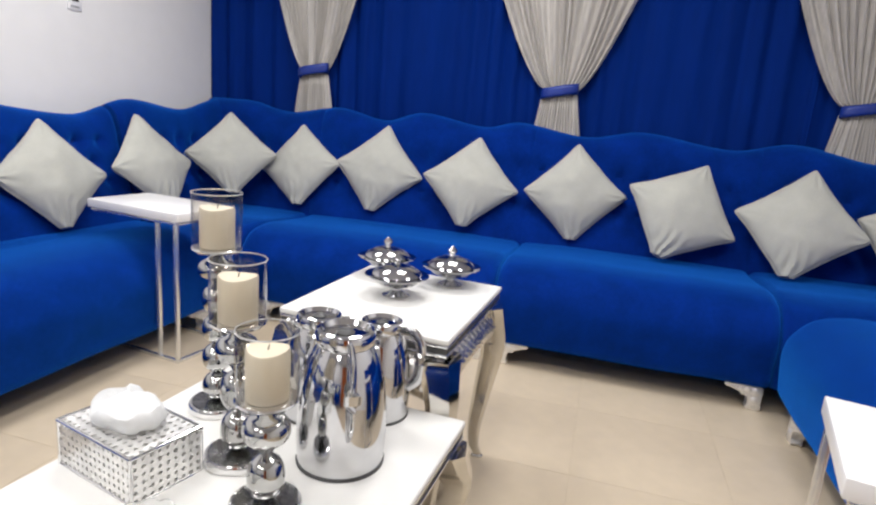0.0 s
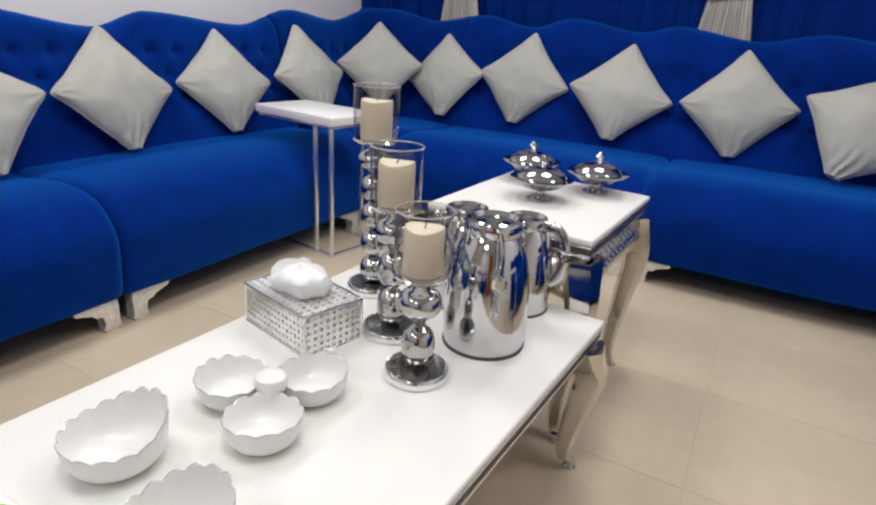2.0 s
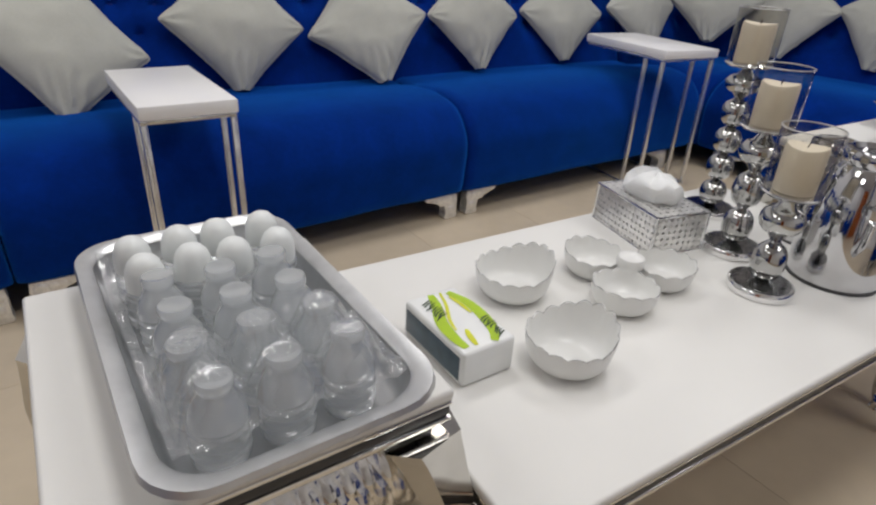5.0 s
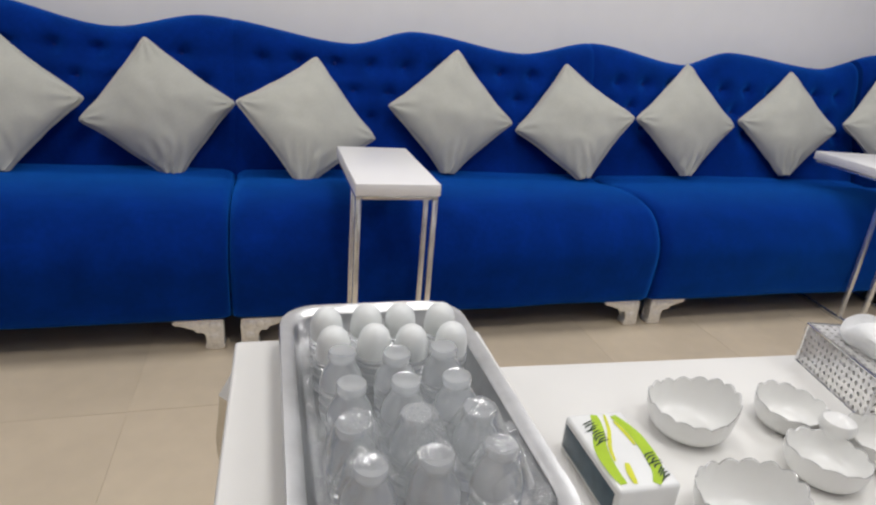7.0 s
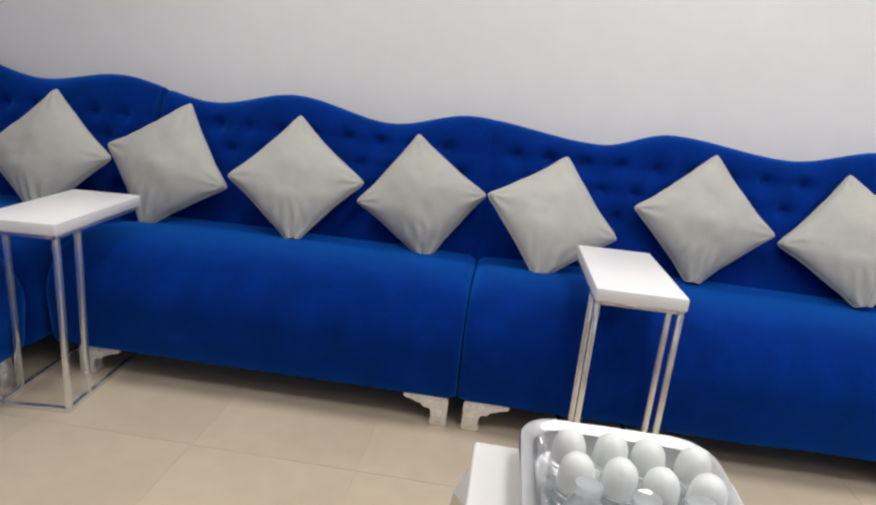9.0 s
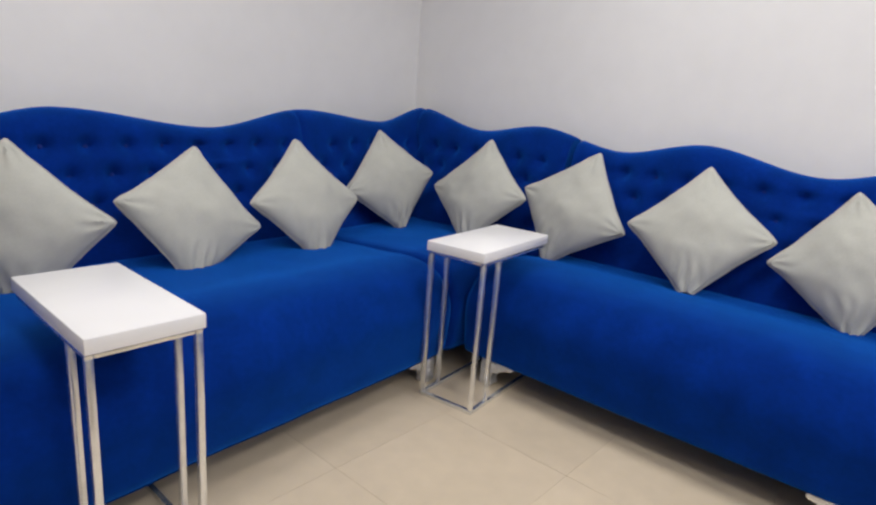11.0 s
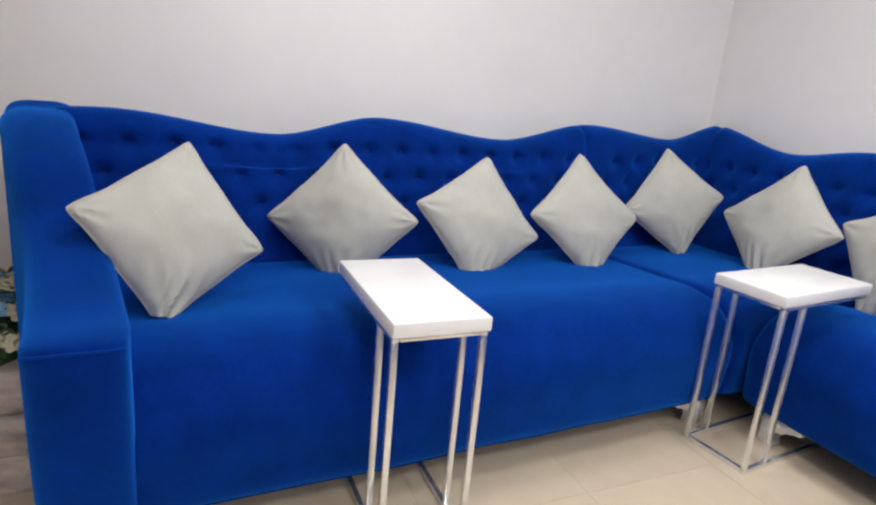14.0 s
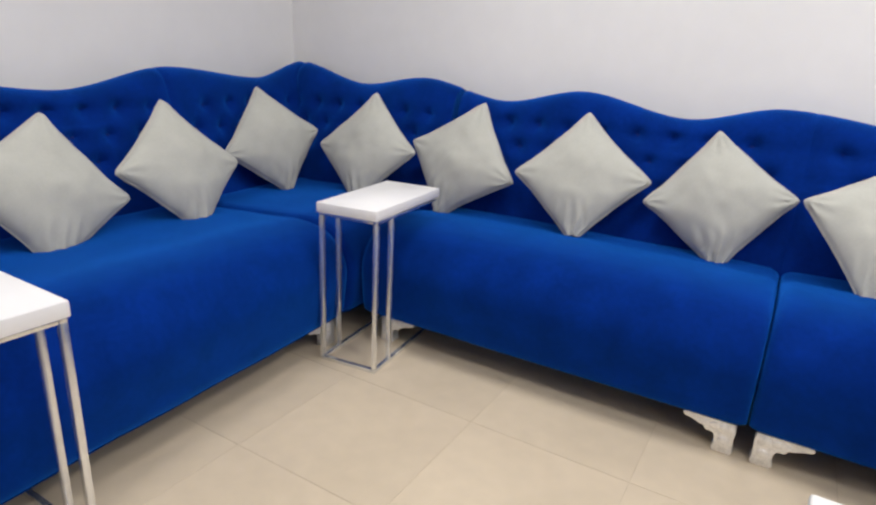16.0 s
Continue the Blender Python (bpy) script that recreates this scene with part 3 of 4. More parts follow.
drape(-1.93, 1.43, 0.34, -0.05)
drape(-0.265, 1.395, 0.43, -0.2)
drape(1.36, 1.40, 0.43, -0.1)


# ---- tables with cabriole legs ----
def cabriole(h):
    bm = bmesh.new()
    path = spline([(0.0, h), (0.016, h - 0.05), (0.034, h * 0.74), (0.018, h * 0.48), (0.004, h * 0.26), (0.004, h * 0.10), (0.014, 0.022), (0.020, 0.0)], 4)
    prev = None
    n = len(path)
    for i, (o, z) in enumerate(path):
        t = i / (n - 1)
        w = 0.050 * (1 - t) ** 1.7 + 0.0125 + (0.006 if t > 0.93 else 0)
        c = o
        ring = [bm.verts.new((c + dx * w, c + dy * w, z)) for dx, dy in ((-1, -0.6), (-0.6, -1), (0.6, -0.8), (1, -0.3), (0.75, 0.75), (-0.3, 1), (-0.8, 0.6))]
        if prev:
            for k in range(7):
                bm.faces.new((prev[k], prev[(k + 1) % 7], ring[(k + 1) % 7], ring[k]))
        else:
            bm.faces.new(ring)
        prev = ring
    bm.faces.new(prev[::-1])
    return bm


def salon_table(name, x0, x1, y0, y1, h, turn, label, bulge=0.0):
    cx, cy, w, l = (x0 + x1) / 2, (y0 + y1) / 2, (x1 - x0) / 2, (y1 - y0) / 2
    ob = thing(name, pose(cx, cy, 0, 0, 0, turn), label, "table", "salon tables")
    part("tabletop", box(-w, w, -l, l, h - 0.018, h, 0.006, 3), M_TOP, ob, "glossy white stone top")
    for k, (z1, inset, th) in enumerate(((h - 0.0185, 0.0015, 0.007), (h - 0.026, 0.0035, 0.015), (h - 0.0415, 0.0015, 0.009), (h - 0.051, 0.016, 0.009))):
        part("moulding", box(-w + inset, w - inset, -l + inset, l - inset, z1 - th, z1, 0.003), M_CHROME if k != 1 else M_DARK, ob, "" if k != 1 else "dark recessed band")
    z1 = h - 0.0605
    depth = 0.085 + 2.6 * bulge
    for sgn in (1, -1):
        for along in (0, 1):
            L, off = (w, l) if along == 0 else (l, w)
            rows = []
            for k in range(73):
                s = -L + 0.03 + (2 * L - 0.06) * k / 72
                q = abs(s) / L
                low = z1 - depth * (0.72 + 0.28 * q ** 2.5)
                row = []
                for j in range(13):
                    z = z1 + (low - z1) * j / 12
                    o = off - 0.042 + bulge * (1.3 * math.sin(math.pi * j / 14) + 0.6) + 0.007 * abs(math.sin(k * 0.62 + j * 0.5)) * abs(math.sin(k * 0.62 - j * 0.5)) * math.sin(math.pi * j / 12)
                    row.append((s, sgn * o, z) if along == 0 else (sgn * o, s, z))
                rows.append(row)
            ap = part("apron", sheet(rows), M_APRON, ob, "polished steel apron with relief", smooth=False)
            ap.modifiers.new("thickness", "SOLIDIFY").thickness = 0.006
    leg = mesh_of("leg", cabriole(z1), M_CHROME_WARM)
    for sx in (1, -1):
        for sy in (1, -1):
            part("leg", leg, None, ob, "polished steel cabriole leg", m=Matrix.Translation((sx * (w - 0.040), sy * (l - 0.040), 0)) @ Matrix.Diagonal((sx, sy, 1, 1)))
    return ob


H1, H2, H3 = 0.445, 0.630, 0.600
salon_table("coffee_table", -0.900, -0.205, -0.035, 1.275, H1, -3.3, "long low table with white top and steel cabriole legs")
salon_table("end_table", -0.714, -0.222, 1.300, 1.878, H2, -3, "tall end table with white top and steel cabriole legs", 0.022)
salon_table("end_table", -0.825, -0.367, -0.486, -0.074, H3, -1, "tall end table with white top carrying a bottle tray", 0.022)


# ---- slim sofa side tables ----
def side_table(x, y, turn, label, length=0.52, width=0.26, h=0.65):
    """x, y: the middle of its front edge; the top reaches back along local +y."""
    ob = thing("side_table", pose(x, y, 0, 0, 0, turn), label, "side table", "slim side tables")
    w = width / 2
    part("tabletop", box(-w, w, 0, length, h - 0.038, h, 0.004), M_WHITE_LACQUER, ob, "white lacquered top")
    fr = bmesh.new()
    r = 0.0085
    for px in (-w + 0.012, w - 0.012):
        add_box(fr, px - r, px + r, 0.012, length - 0.02, h - 0.052, h - 0.0385, 0.002)
    add_box(fr, -w + 0.022, w - 0.022, 0.012, 0.029, h - 0.052, h - 0.0385, 0.002)
    part("top_frame", fr, M_TUBE, ob, "square chrome tube")
    for px in (-w + 0.012, w - 0.012):
        for py in (0.02, 0.128):
            part("upright", box(px - r, px + r, py - r, py + r, 0.0165, h - 0.0525, 0.002), M_TUBE, ob, "square chrome tube")
    fr = bmesh.new()
    for px in (-w + 0.012, w - 0.012):
        add_box(fr, px - r, px + r, 0.0115, length - 0.03, 0.0, 0.016, 0.002)
    for py in (0.02, length - 0.04):
        add_box(fr, -w + 0.021, w - 0.021, py - r, py + r, 0.0, 0.016, 0.002)
    part("base_frame", fr, M_TUBE, ob, "chrome floor frame")
    return ob


ST = "slim white-topped side table on chrome tube legs by the sofa"
side_table(-1.62, 2.19, 82, "white-topped side table on chrome tube legs in the sofa corner", length=0.56, width=0.34, h=0.685)
side_table(-1.613, -0.055, 90, ST)
side_table(-1.545, -1.942, 96, ST)
side_table(-0.392, -1.833, 180, ST)
side_table(0.526, 1.053, -102, "white-topped side table on chrome tube legs beside the sofa", length=0.56, width=0.34, h=0.685)


# ---- tray with water bottles ----
def rounded_rect(w, l, r, z, n=6):
    pts = []
    for cx, cy, a0 in ((w - r, l - r, 0), (-w + r, l - r, 90), (-w + r, -l + r, 180), (w - r, -l + r, 270)):
        for k in range(n + 1):
            a = radians(a0 + 90 * k / n)
            pts.append((cx + r * math.cos(a), cy + r * math.sin(a), z))
    return pts


def loops_mesh(loops, cap_last=True, cap_first=False):
    bm = bmesh.new()
    vs = [[bm.verts.new(p) for p in lp] for lp in loops]
    n = len(vs[0])
    for a, b in zip(vs, vs[1:]):
        for i in range(n):
            bm.faces.new((a[i], a[(i + 1) % n], b[(i + 1) % n], b[i]))
    if cap_last:
        bm.faces.new(vs[-1])
    if cap_first:
        bm.faces.new(vs[0][::-1])
    return bm


TX, TY = -0.593, -0.262
tray = thing("serving_tray", pose(TX + 0.008, TY, H3, 0, 0, 0) @ Matrix.Diagonal((1.03, 1, 1, 1)), "brushed metal serving tray full of water bottles", "tray")
part("pan", loops_mesh([rounded_rect(0.220, 0.118, 0.04, 0.0), rounded_rect(0.228, 0.125, 0.045, 0.010), rounded_rect(0.236, 0.132, 0.05, 0.038), rounded_rect(0.234, 0.130, 0.05, 0.042),
                        rounded_rect(0.226, 0.123, 0.045, 0.012), rounded_rect(0.216, 0.114, 0.04, 0.004)], True, True), M_TRAY, tray)
part("rim", loops_mesh([rounded_rect(0.235, 0.131, 0.05, 0.0395), rounded_rect(0.254, 0.149, 0.06, 0.046), rounded_rect(0.257, 0.152, 0.06, 0.0425), rounded_rect(0.255, 0.150, 0.06, 0.0495),
                        rounded_rect(0.240, 0.136, 0.055, 0.0465), rounded_rect(0.234, 0.1305, 0.05, 0.0425)], False), M_TRAY, tray, "wide flared metal rim")


def ring_profile(r, z0, z1, n, groove):
    """A ridged clear wall between two heights."""
    out = []
    step = (z1 - z0) / n
    for k in range(n):
        z = z0 + k * step
        out += [(r, z), (r, z + step * 0.55), (r - groove, z + step * 0.7), (r - groove, z + step * 0.85)]
    return out


STUB_BODY = mesh_of("body", lathe([(0.0, 0.0), (0.022, 0.0), (0.0255, 0.004)] + ring_profile(0.0265, 0.008, 0.048, 3, 0.002) + [(0.0265, 0.05), (0.020, 0.056), (0.0, 0.056)], 20), M_PLASTIC)
STUB_CAP = mesh_of("cap", lathe([(0.0, 0.050), (0.0215, 0.050), (0.0235, 0.052), (0.0235, 0.066), (0.0222, 0.078), (0.0185, 0.088), (0.0125, 0.0945), (0.006, 0.0975), (0.0, 0.098)], 40,
                                lambda a, k, r, z: (r * (1 + 0.02 * (int(a * 20 / math.pi) % 2)), z)), M_CAP)
CLEAR_BODY = mesh_of("body", lathe([(0.0, 0.003), (0.015, 0.003), (0.024, 0.0), (0.028, 0.004)] + ring_profile(0.0290, 0.010, 0.050, 3, 0.0032) +
                                   [(0.0290, 0.052), (0.0282, 0.060), (0.0245, 0.070), (0.0195, 0.078), (0.0172, 0.084), (0.0165, 0.089)], 28), M_PLASTIC)
CLEAR_LID = mesh_of("lid", lathe([(0.0, 0.088), (0.0175, 0.088), (0.0185, 0.090), (0.0185, 0.097), (0.017, 0.0995), (0.012, 0.0985), (0.0, 0.098)], 28), M_PLASTIC)
for i in range(2):
    for j in range(4):
        ob = thing("water_bottle", pose(TX - 0.142 + i * 0.063, TY - 0.083 + j * 0.057, H3 + 0.004, random.uniform(-4, 4), random.uniform(-4, 4), random.uniform(0, 90)),
                   "stubby clear water bottle with a white domed cap", "bottle", "water bottles")
        part("body", STUB_BODY, None, ob)
        part("cap", STUB_CAP, None, ob, "white domed cap")
for i in range(4):
    for j in range(3):
        ob = thing("clear_bottle", pose(TX - 0.010 + i * 0.068, TY - 0.076 + j * 0.070 + random.uniform(-0.003, 0.003), H3 + 0.004, random.uniform(-4, 4), random.uniform(-4, 2), random.uniform(0, 90)),
                   "short clear plastic water bottle standing in the tray", "bottle", "clear water bottles")
        part("body", CLEAR_BODY, None, ob)
        part("lid", CLEAR_LID, None, ob, "clear plastic lid")


def crumpled_film(x0, x1, y0, y1, z, seed):
    rows = []
    for i in range(73):
        x = x0 + (x1 - x0) * i / 72
        row = []
        for k in range(37):
            y = y0 + (y1 - y0) * k / 36
            r = abs(noise.noise((x * 22, y * 22, seed))) * 0.024 + abs(noise.noise((x * 70, y * 70, seed + 3))) * 0.007
            row.append((x, y, z + r))
        rows.append(row)
    return sheet(rows)


def shrink_wrap(x0, x1, y0, y1, centres, seed):
    """Film drawn tight over the bottles: high on each lid, sagging between, down to the rim at its edges."""
    rows = []
    for i in range(121):
        x = x0 + (x1 - x0) * i / 120
        row = []
        for k in range(101):
            y = y0 + (y1 - y0) * k / 100
            h = 0.054
            for cx, cy in centres:
                d = math.hypot(x - cx, y - cy)
                h = max(h, 0.1035 if d < 0.0195 else 0.1035 - (d - 0.0195) * 2.2)
            e = min((x - x0) / 0.012, (x1 - x) / 0.03, (y - y0) / 0.02, (y1 - y) / 0.02, 1.0)
            e = e * e * (3 - 2 * e)
            fold = abs(noise.noise((x * 45, y * 45, seed))) * (0.005 + 0.010 * (i / 120) ** 1.5) + abs(noise.noise((x * 130, y * 60, seed + 3))) * 0.0025
            row.append((x, y, H3 + 0.048 + (h - 0.048) * (e if x > x0 + 0.02 else 1.0) + fold))
        rows.append(row)
    return sheet(rows)


WRAP = "crumpled clear plastic wrap over the bottles"
tagged(part("plastic_film", crumpled_film(TX - 0.215, TX + 0.17, TY - 0.122, TY - 0.110, H3 + 0.030, 1.0), M_FILM), WRAP, "plastic wrap")
tagged(part("plastic_film", shrink_wrap(TX + 0.095, TX + 0.226, TY - 0.121, TY + 0.121, [(TX - 0.010 + i * 0.068, TY - 0.076 + j * 0.070) for i in range(4) for j in range(3)], 6.0), M_FILM), WRAP, "plastic wrap")


# ---- candle holders ----
def candle_holder(x, y, stem, balls, label):
    ob = thing("candle_holder", pose(x, y, H1, 0, 0, 0), label, "candle holder", "candle holders on the table")
    part("base", lathe([(0.0, 0.0), (0.064, 0.0), (0.066, 0.003), (0.066, 0.016), (0.063, 0.020), (0.058, 0.0205), (0.0, 0.022)], 40), M_CHROME, ob, "round mirror-polished base")
    part("base_disc", lathe([(0.0, 0.0215), (0.057, 0.0208), (0.0575, 0.0216), (0.0, 0.0232)], 40), M_BASE, ob, "dark mottled mirror disc")
    step = (stem - 0.022 - 0.012) / balls
    for k in range(balls):
        z = 0.022 + step * (k + 0.5)
        rr = step * 0.5
        wide, tall = (0.043, 0.62) if k == balls - 1 else (0.034, 0.86)
        part("ball", lathe([(0.010, z - rr)] + [(0.010 + (wide - 0.010) * math.cos(radians(a)) ** 0.8, z + rr * tall * math.sin(radians(a))) for a in range(-75, 76, 15)] + [(0.010, z + rr)], 28), M_MERCURY, ob, "mirrored glass ball")
    part("dish", lathe([(0.0, stem - 0.012), (0.02, stem - 0.012), (0.050, stem - 0.006), (0.056, stem), (0.054, stem + 0.003), (0.0, stem + 0.001)], 32), M_CHROME, ob)
    g0, g1 = stem + 0.0035, stem + 0.127
    part("glass_shade", loops_mesh([[(r * math.cos(2 * math.pi * k / 40), r * math.sin(2 * math.pi * k / 40), z) for k in range(40)] for r, z in ((0.0505, g0), (0.0535, g0 + 0.008), (0.0545, g0 + 0.05), (0.0545, g1))], False), M_GLASS, ob, "clear glass hurricane shade")
    part("glass_rim", tube([(0.0545 * math.cos(2 * math.pi * k / 36), 0.0545 * math.sin(2 * math.pi * k / 36), g1) for k in range(36)], 0.0013, 6, True), M_RIM, ob, "bright glass rim")
    part("candle", lathe([(0.0, g0), (0.037, g0), (0.0382, g0 + 0.003), (0.0382, g0 + 0.085), (0.036, g0 + 0.090), (0.024, g0 + 0.0885), (0.0, g0 + 0.0875)], 28,
                         lambda a, k, r, z: (r * (1 + 0.012 * math.sin(3 * a)), z + (0.0025 * math.sin(2 * a + 1) if 2 < k < 5 else 0))), M_WAX, ob, "cream pillar candle")
    part("wick", tube([(0, 0, g0 + 0.084), (0.001, 0, g0 + 0.091), (0.003, 0.001, g0 + 0.098)], 0.0012, 6), M_WICK, ob)
    return ob


candle_holder(-0.431, 0.778, 0.220, 2, "short mirrored candle holder with a cream candle under glass")
candle_holder(-0.572, 0.897, 0.300, 3, "medium mirrored candle holder with a cream candle under glass")
candle_holder(-0.742, 1.065, 0.394, 5, "tall mirrored candle holder with a cream candle under glass")


# ---- coffee flasks ----
def flask(x, y, turn, s, label):
    ob = thing("coffee_flask", pose(x, y, H1, 0, 0, turn) @ Matrix.Diagonal((s, s, s, 1)), label, "flask", "coffee flasks on the table")
    part("body", lathe([(0.0, 0.0), (0.082, 0.0), (0.087, 0.004), (0.088, 0.02), (0.090, 0.07), (0.088, 0.12), (0.082, 0.17), (0.071, 0.215), (0.060, 0.24), (0.054, 0.25), (0.0, 0.252)], 48), M_STEEL, ob, "mirror-polished steel body")
    part("foot_ring", lathe([(0.070, -0.0), (0.089, 0.0), (0.0895, 0.006), (0.084, 0.0065), (0.07, 0.006)], 40), M_DARK, ob, "thin dark foot ring")
    lid = part("lid", lathe([(0.0, 0.250), (0.056, 0.250), (0.060, 0.256), (0.060, 0.272), (0.056, 0.280), (0.050, 0.282), (0.044, 0.272), (0.0, 0.271)], 40), M_STEEL, ob, "polished steel lid with sunken top")
    part("lid_button", lathe([(0.0, 0.2705), (0.016, 0.2705), (0.018, 0.273), (0.012, 0.278), (0.0, 0.279)], 20), M_DARK, lid, "dark lid button")
    part("handle", tube(spline([(0.060, 0, 0.262), (0.092, 0, 0.262), (0.118, 0, 0.232), (0.124, 0, 0.180), (0.114, 0, 0.13), (0.086, 0, 0.10)], 6), 0.0062, 12, squash=2.6), M_STEEL, ob, "broad curved steel handle")
    sp = spline([(-0.055, 0, 0.205), (-0.074, 0, 0.232), (-0.090, 0, 0.252)], 5)
    part("spout", tube(sp, lambda t: 0.026 - 0.014 * t, 12), M_STEEL, ob, "short steel spout")
    return ob


flask(-0.380, 0.985, -58, 1.04, "large mirror-polished steel coffee flask on the white table")
flask(-0.520, 1.145, 10, 0.90, "small polished steel coffee flask beside the larger one")
flask(-0.385, 1.205, -5, 0.86, "medium polished steel coffee flask behind the larger one")


# ---- tissue box ----
def lattice(w, h, nx, nz, m):
    bm = bmesh.new()
    cw, ch = w / nx, h / nz
    for i in range(nx):
        for j in range(nz):
            x, z = -w / 2 + cw * (i + 0.5), ch * (j + 0.5)
            cs = [bm.verts.new(m @ Vector((x + a * cw / 2, 0, z + b * ch / 2))) for a, b in ((-1, -1), (0, -1), (1, -1), (1, 0), (1, 1), (0, 1), (-1, 1), (-1, 0))]
            f = 0.66 if (i + j) % 2 else 0.5
            ds = [bm.verts.new(m @ Vector((x + a * cw / 2 * f, 0, z + b * ch / 2 * f))) for a, b in ((-0.55, -0.55), (0, -1), (0.55, -0.55), (1, 0), (0.55, 0.55), (0, 1), (-0.55, 0.55), (-1, 0))]
            for k in range(8):
                bm.faces.new((cs[k], cs[(k + 1) % 8], ds[(k + 1) % 8], ds[k]))
    bmesh.ops.remove_doubles(bm, verts=bm.verts, dist=1e-5)
    return bm


def tissue_box(x, y, turn):
    ob = thing("tissue_box", pose(x, y, H1, 0, 0, turn), "silver filigree tissue box with a white tissue pulled up", "tissue box")
    w, l, h = 0.230, 0.148, 0.094
    part("liner", box(-w / 2 + 0.006, w / 2 - 0.006, -l / 2 + 0.006, l / 2 - 0.006, 0.002, h - 0.006, 0.002), M_PACK, ob, "pale inner lining")
    R = pose
    for nm, ww, hh, nx, nz, m in (("side_panel", w, h, 16, 6, R(0, -l / 2, 0)), ("side_panel", w, h, 16, 6, R(0, l / 2, 0, 0, 0, 180)),
                                  ("end_panel", l, h, 9, 6, R(w / 2, 0, 0, 0, 0, 90)), ("end_panel", l, h, 9, 6, R(-w / 2, 0, 0, 0, 0, -90)),
                                  ("top_panel", w, l, 14, 8, R(0, l / 2, h, 90, 0, 0))):
        p = part(nm, lattice(ww, hh, nx, nz, m), M_SILVER, ob, "pierced silver filigree", smooth=False)
        p.modifiers.new("thickness", "SOLIDIFY").thickness = 0.0025
    fr = bmesh.new()
    for z in (0.0, h):
        lp = [(w / 2, l / 2, z), (-w / 2, l / 2, z), (-w / 2, -l / 2, z), (w / 2, -l / 2, z)]
        for a, b in zip(lp, lp[1:] + lp[:1]):
            add_tube(fr, [a, b], 0.0032, 8)
    for sx in (1, -1):
        for sy in (1, -1):
            add_tube(fr, [(sx * w / 2, sy * l / 2, 0), (sx * w / 2, sy * l / 2, h)], 0.0032, 8)
    part("edge_frame", fr, M_CHROME, ob, "shiny silver edge beading")
    rows = []
    for k in range(25):
        a = 2 * math.pi * k / 24
        row = []
        for j in range(9):
            t = j / 8
            rr = 0.022 + 0.042 * math.sin(math.pi * min(1.0, t * 0.8 + 0.12)) * (1 + 0.35 * noise.noise((math.cos(a) * 1.5, math.sin(a) * 1.5, t * 2)))
            if t > 0.8:
                rr *= max(0.0, 1 - ((t - 0.8) / 0.2) ** 2)
            row.append((rr * 1.25 * math.cos(a), rr * 0.9 * math.sin(a), h - 0.006 + 0.070 * t + 0.022 * noise.noise((math.cos(a) * 3, math.sin(a) * 3, t * 2))))
        rows.append(row)
    part("tissue", sheet(rows), M_TISSUE, ob, "crumpled white tissue")
    return ob


tissue_box(-0.742, 0.793, -14)


# ---- white scalloped bowls ----
def bowl_bm(r, h, lobes, tilt, seg=72):
    outer = [(0.0, 0.0), (0.52, 0.0), (0.70, 0.05), (0.88, 0.30), (0.97, 0.65), (1.0, 1.0)]
    inner = [(0.965, 0.985), (0.93, 0.65), (0.83, 0.34), (0.56, 0.10), (0.0, 0.07)]
    prof = [(a * r, b * h) for a, b in spline(outer, 3)] + [(a * r, b * h) for a, b in spline(inner, 3)]

    def shape(a, k, rr, z):
        f = (z / h) ** 2
        sc = abs(math.sin(lobes * a / 2))
        return rr * (1 + 0.03 * sc * max(0.0, z / h) ** 2.5), z * (1 + f * (tilt * max(0.0, math.sin(a)) ** 1.4 + 0.13 * sc + 0.02 * noise.noise((3 * math.cos(a), 3 * math.sin(a), r * 9))))

    rim = []
    for i in range(seg * 2):
        a = math.pi * i / seg
        rr, z = shape(a, 0, r, h)
        rim.append((rr * math.cos(a) * 0.985, rr * math.sin(a) * 0.985, z))
    return lathe(prof, seg * 2, shape), tube(rim, 0.0009, 5, True)


def bowl(x, y, turn, r, h, tilt, label):
    body, rim = bowl_bm(r, h, 16, tilt)
    ob = tagged_at(new("bowl", mesh_of("bowl", body, M_PORCELAIN)), pose(x, y, H1, 0, 0, turn), label, "bowl", "white serving bowls")
    part("rim", rim, M_RIM, ob, "thin silver rim line")
    return ob


bowl(-0.685, 0.306, -12, 0.076, 0.053, 0.55, "white porcelain bowl with a wavy silver-edged rim")
bowl(-0.465, 0.238, -5, 0.074, 0.054, 0.50, "white porcelain bowl with a wavy silver-edged rim")
dish = thing("relish_dish", pose(-0.584, 0.532, H1, 0, 0, 0), "white three-lobed porcelain relish dish with a centre knob", "dish")
for ang in (-55, 70, 190):
    body, rim = bowl_bm(0.064, 0.044, 12, 0.16)
    mm = pose(0.082 * math.cos(radians(ang)), 0.082 * math.sin(radians(ang)), 0, 0, 0, ang - 90)
    lobe = part("lobe", body, M_PORCELAIN, dish, m=mm)
    part("rim", rim, M_RIM, lobe, "thin silver rim line")
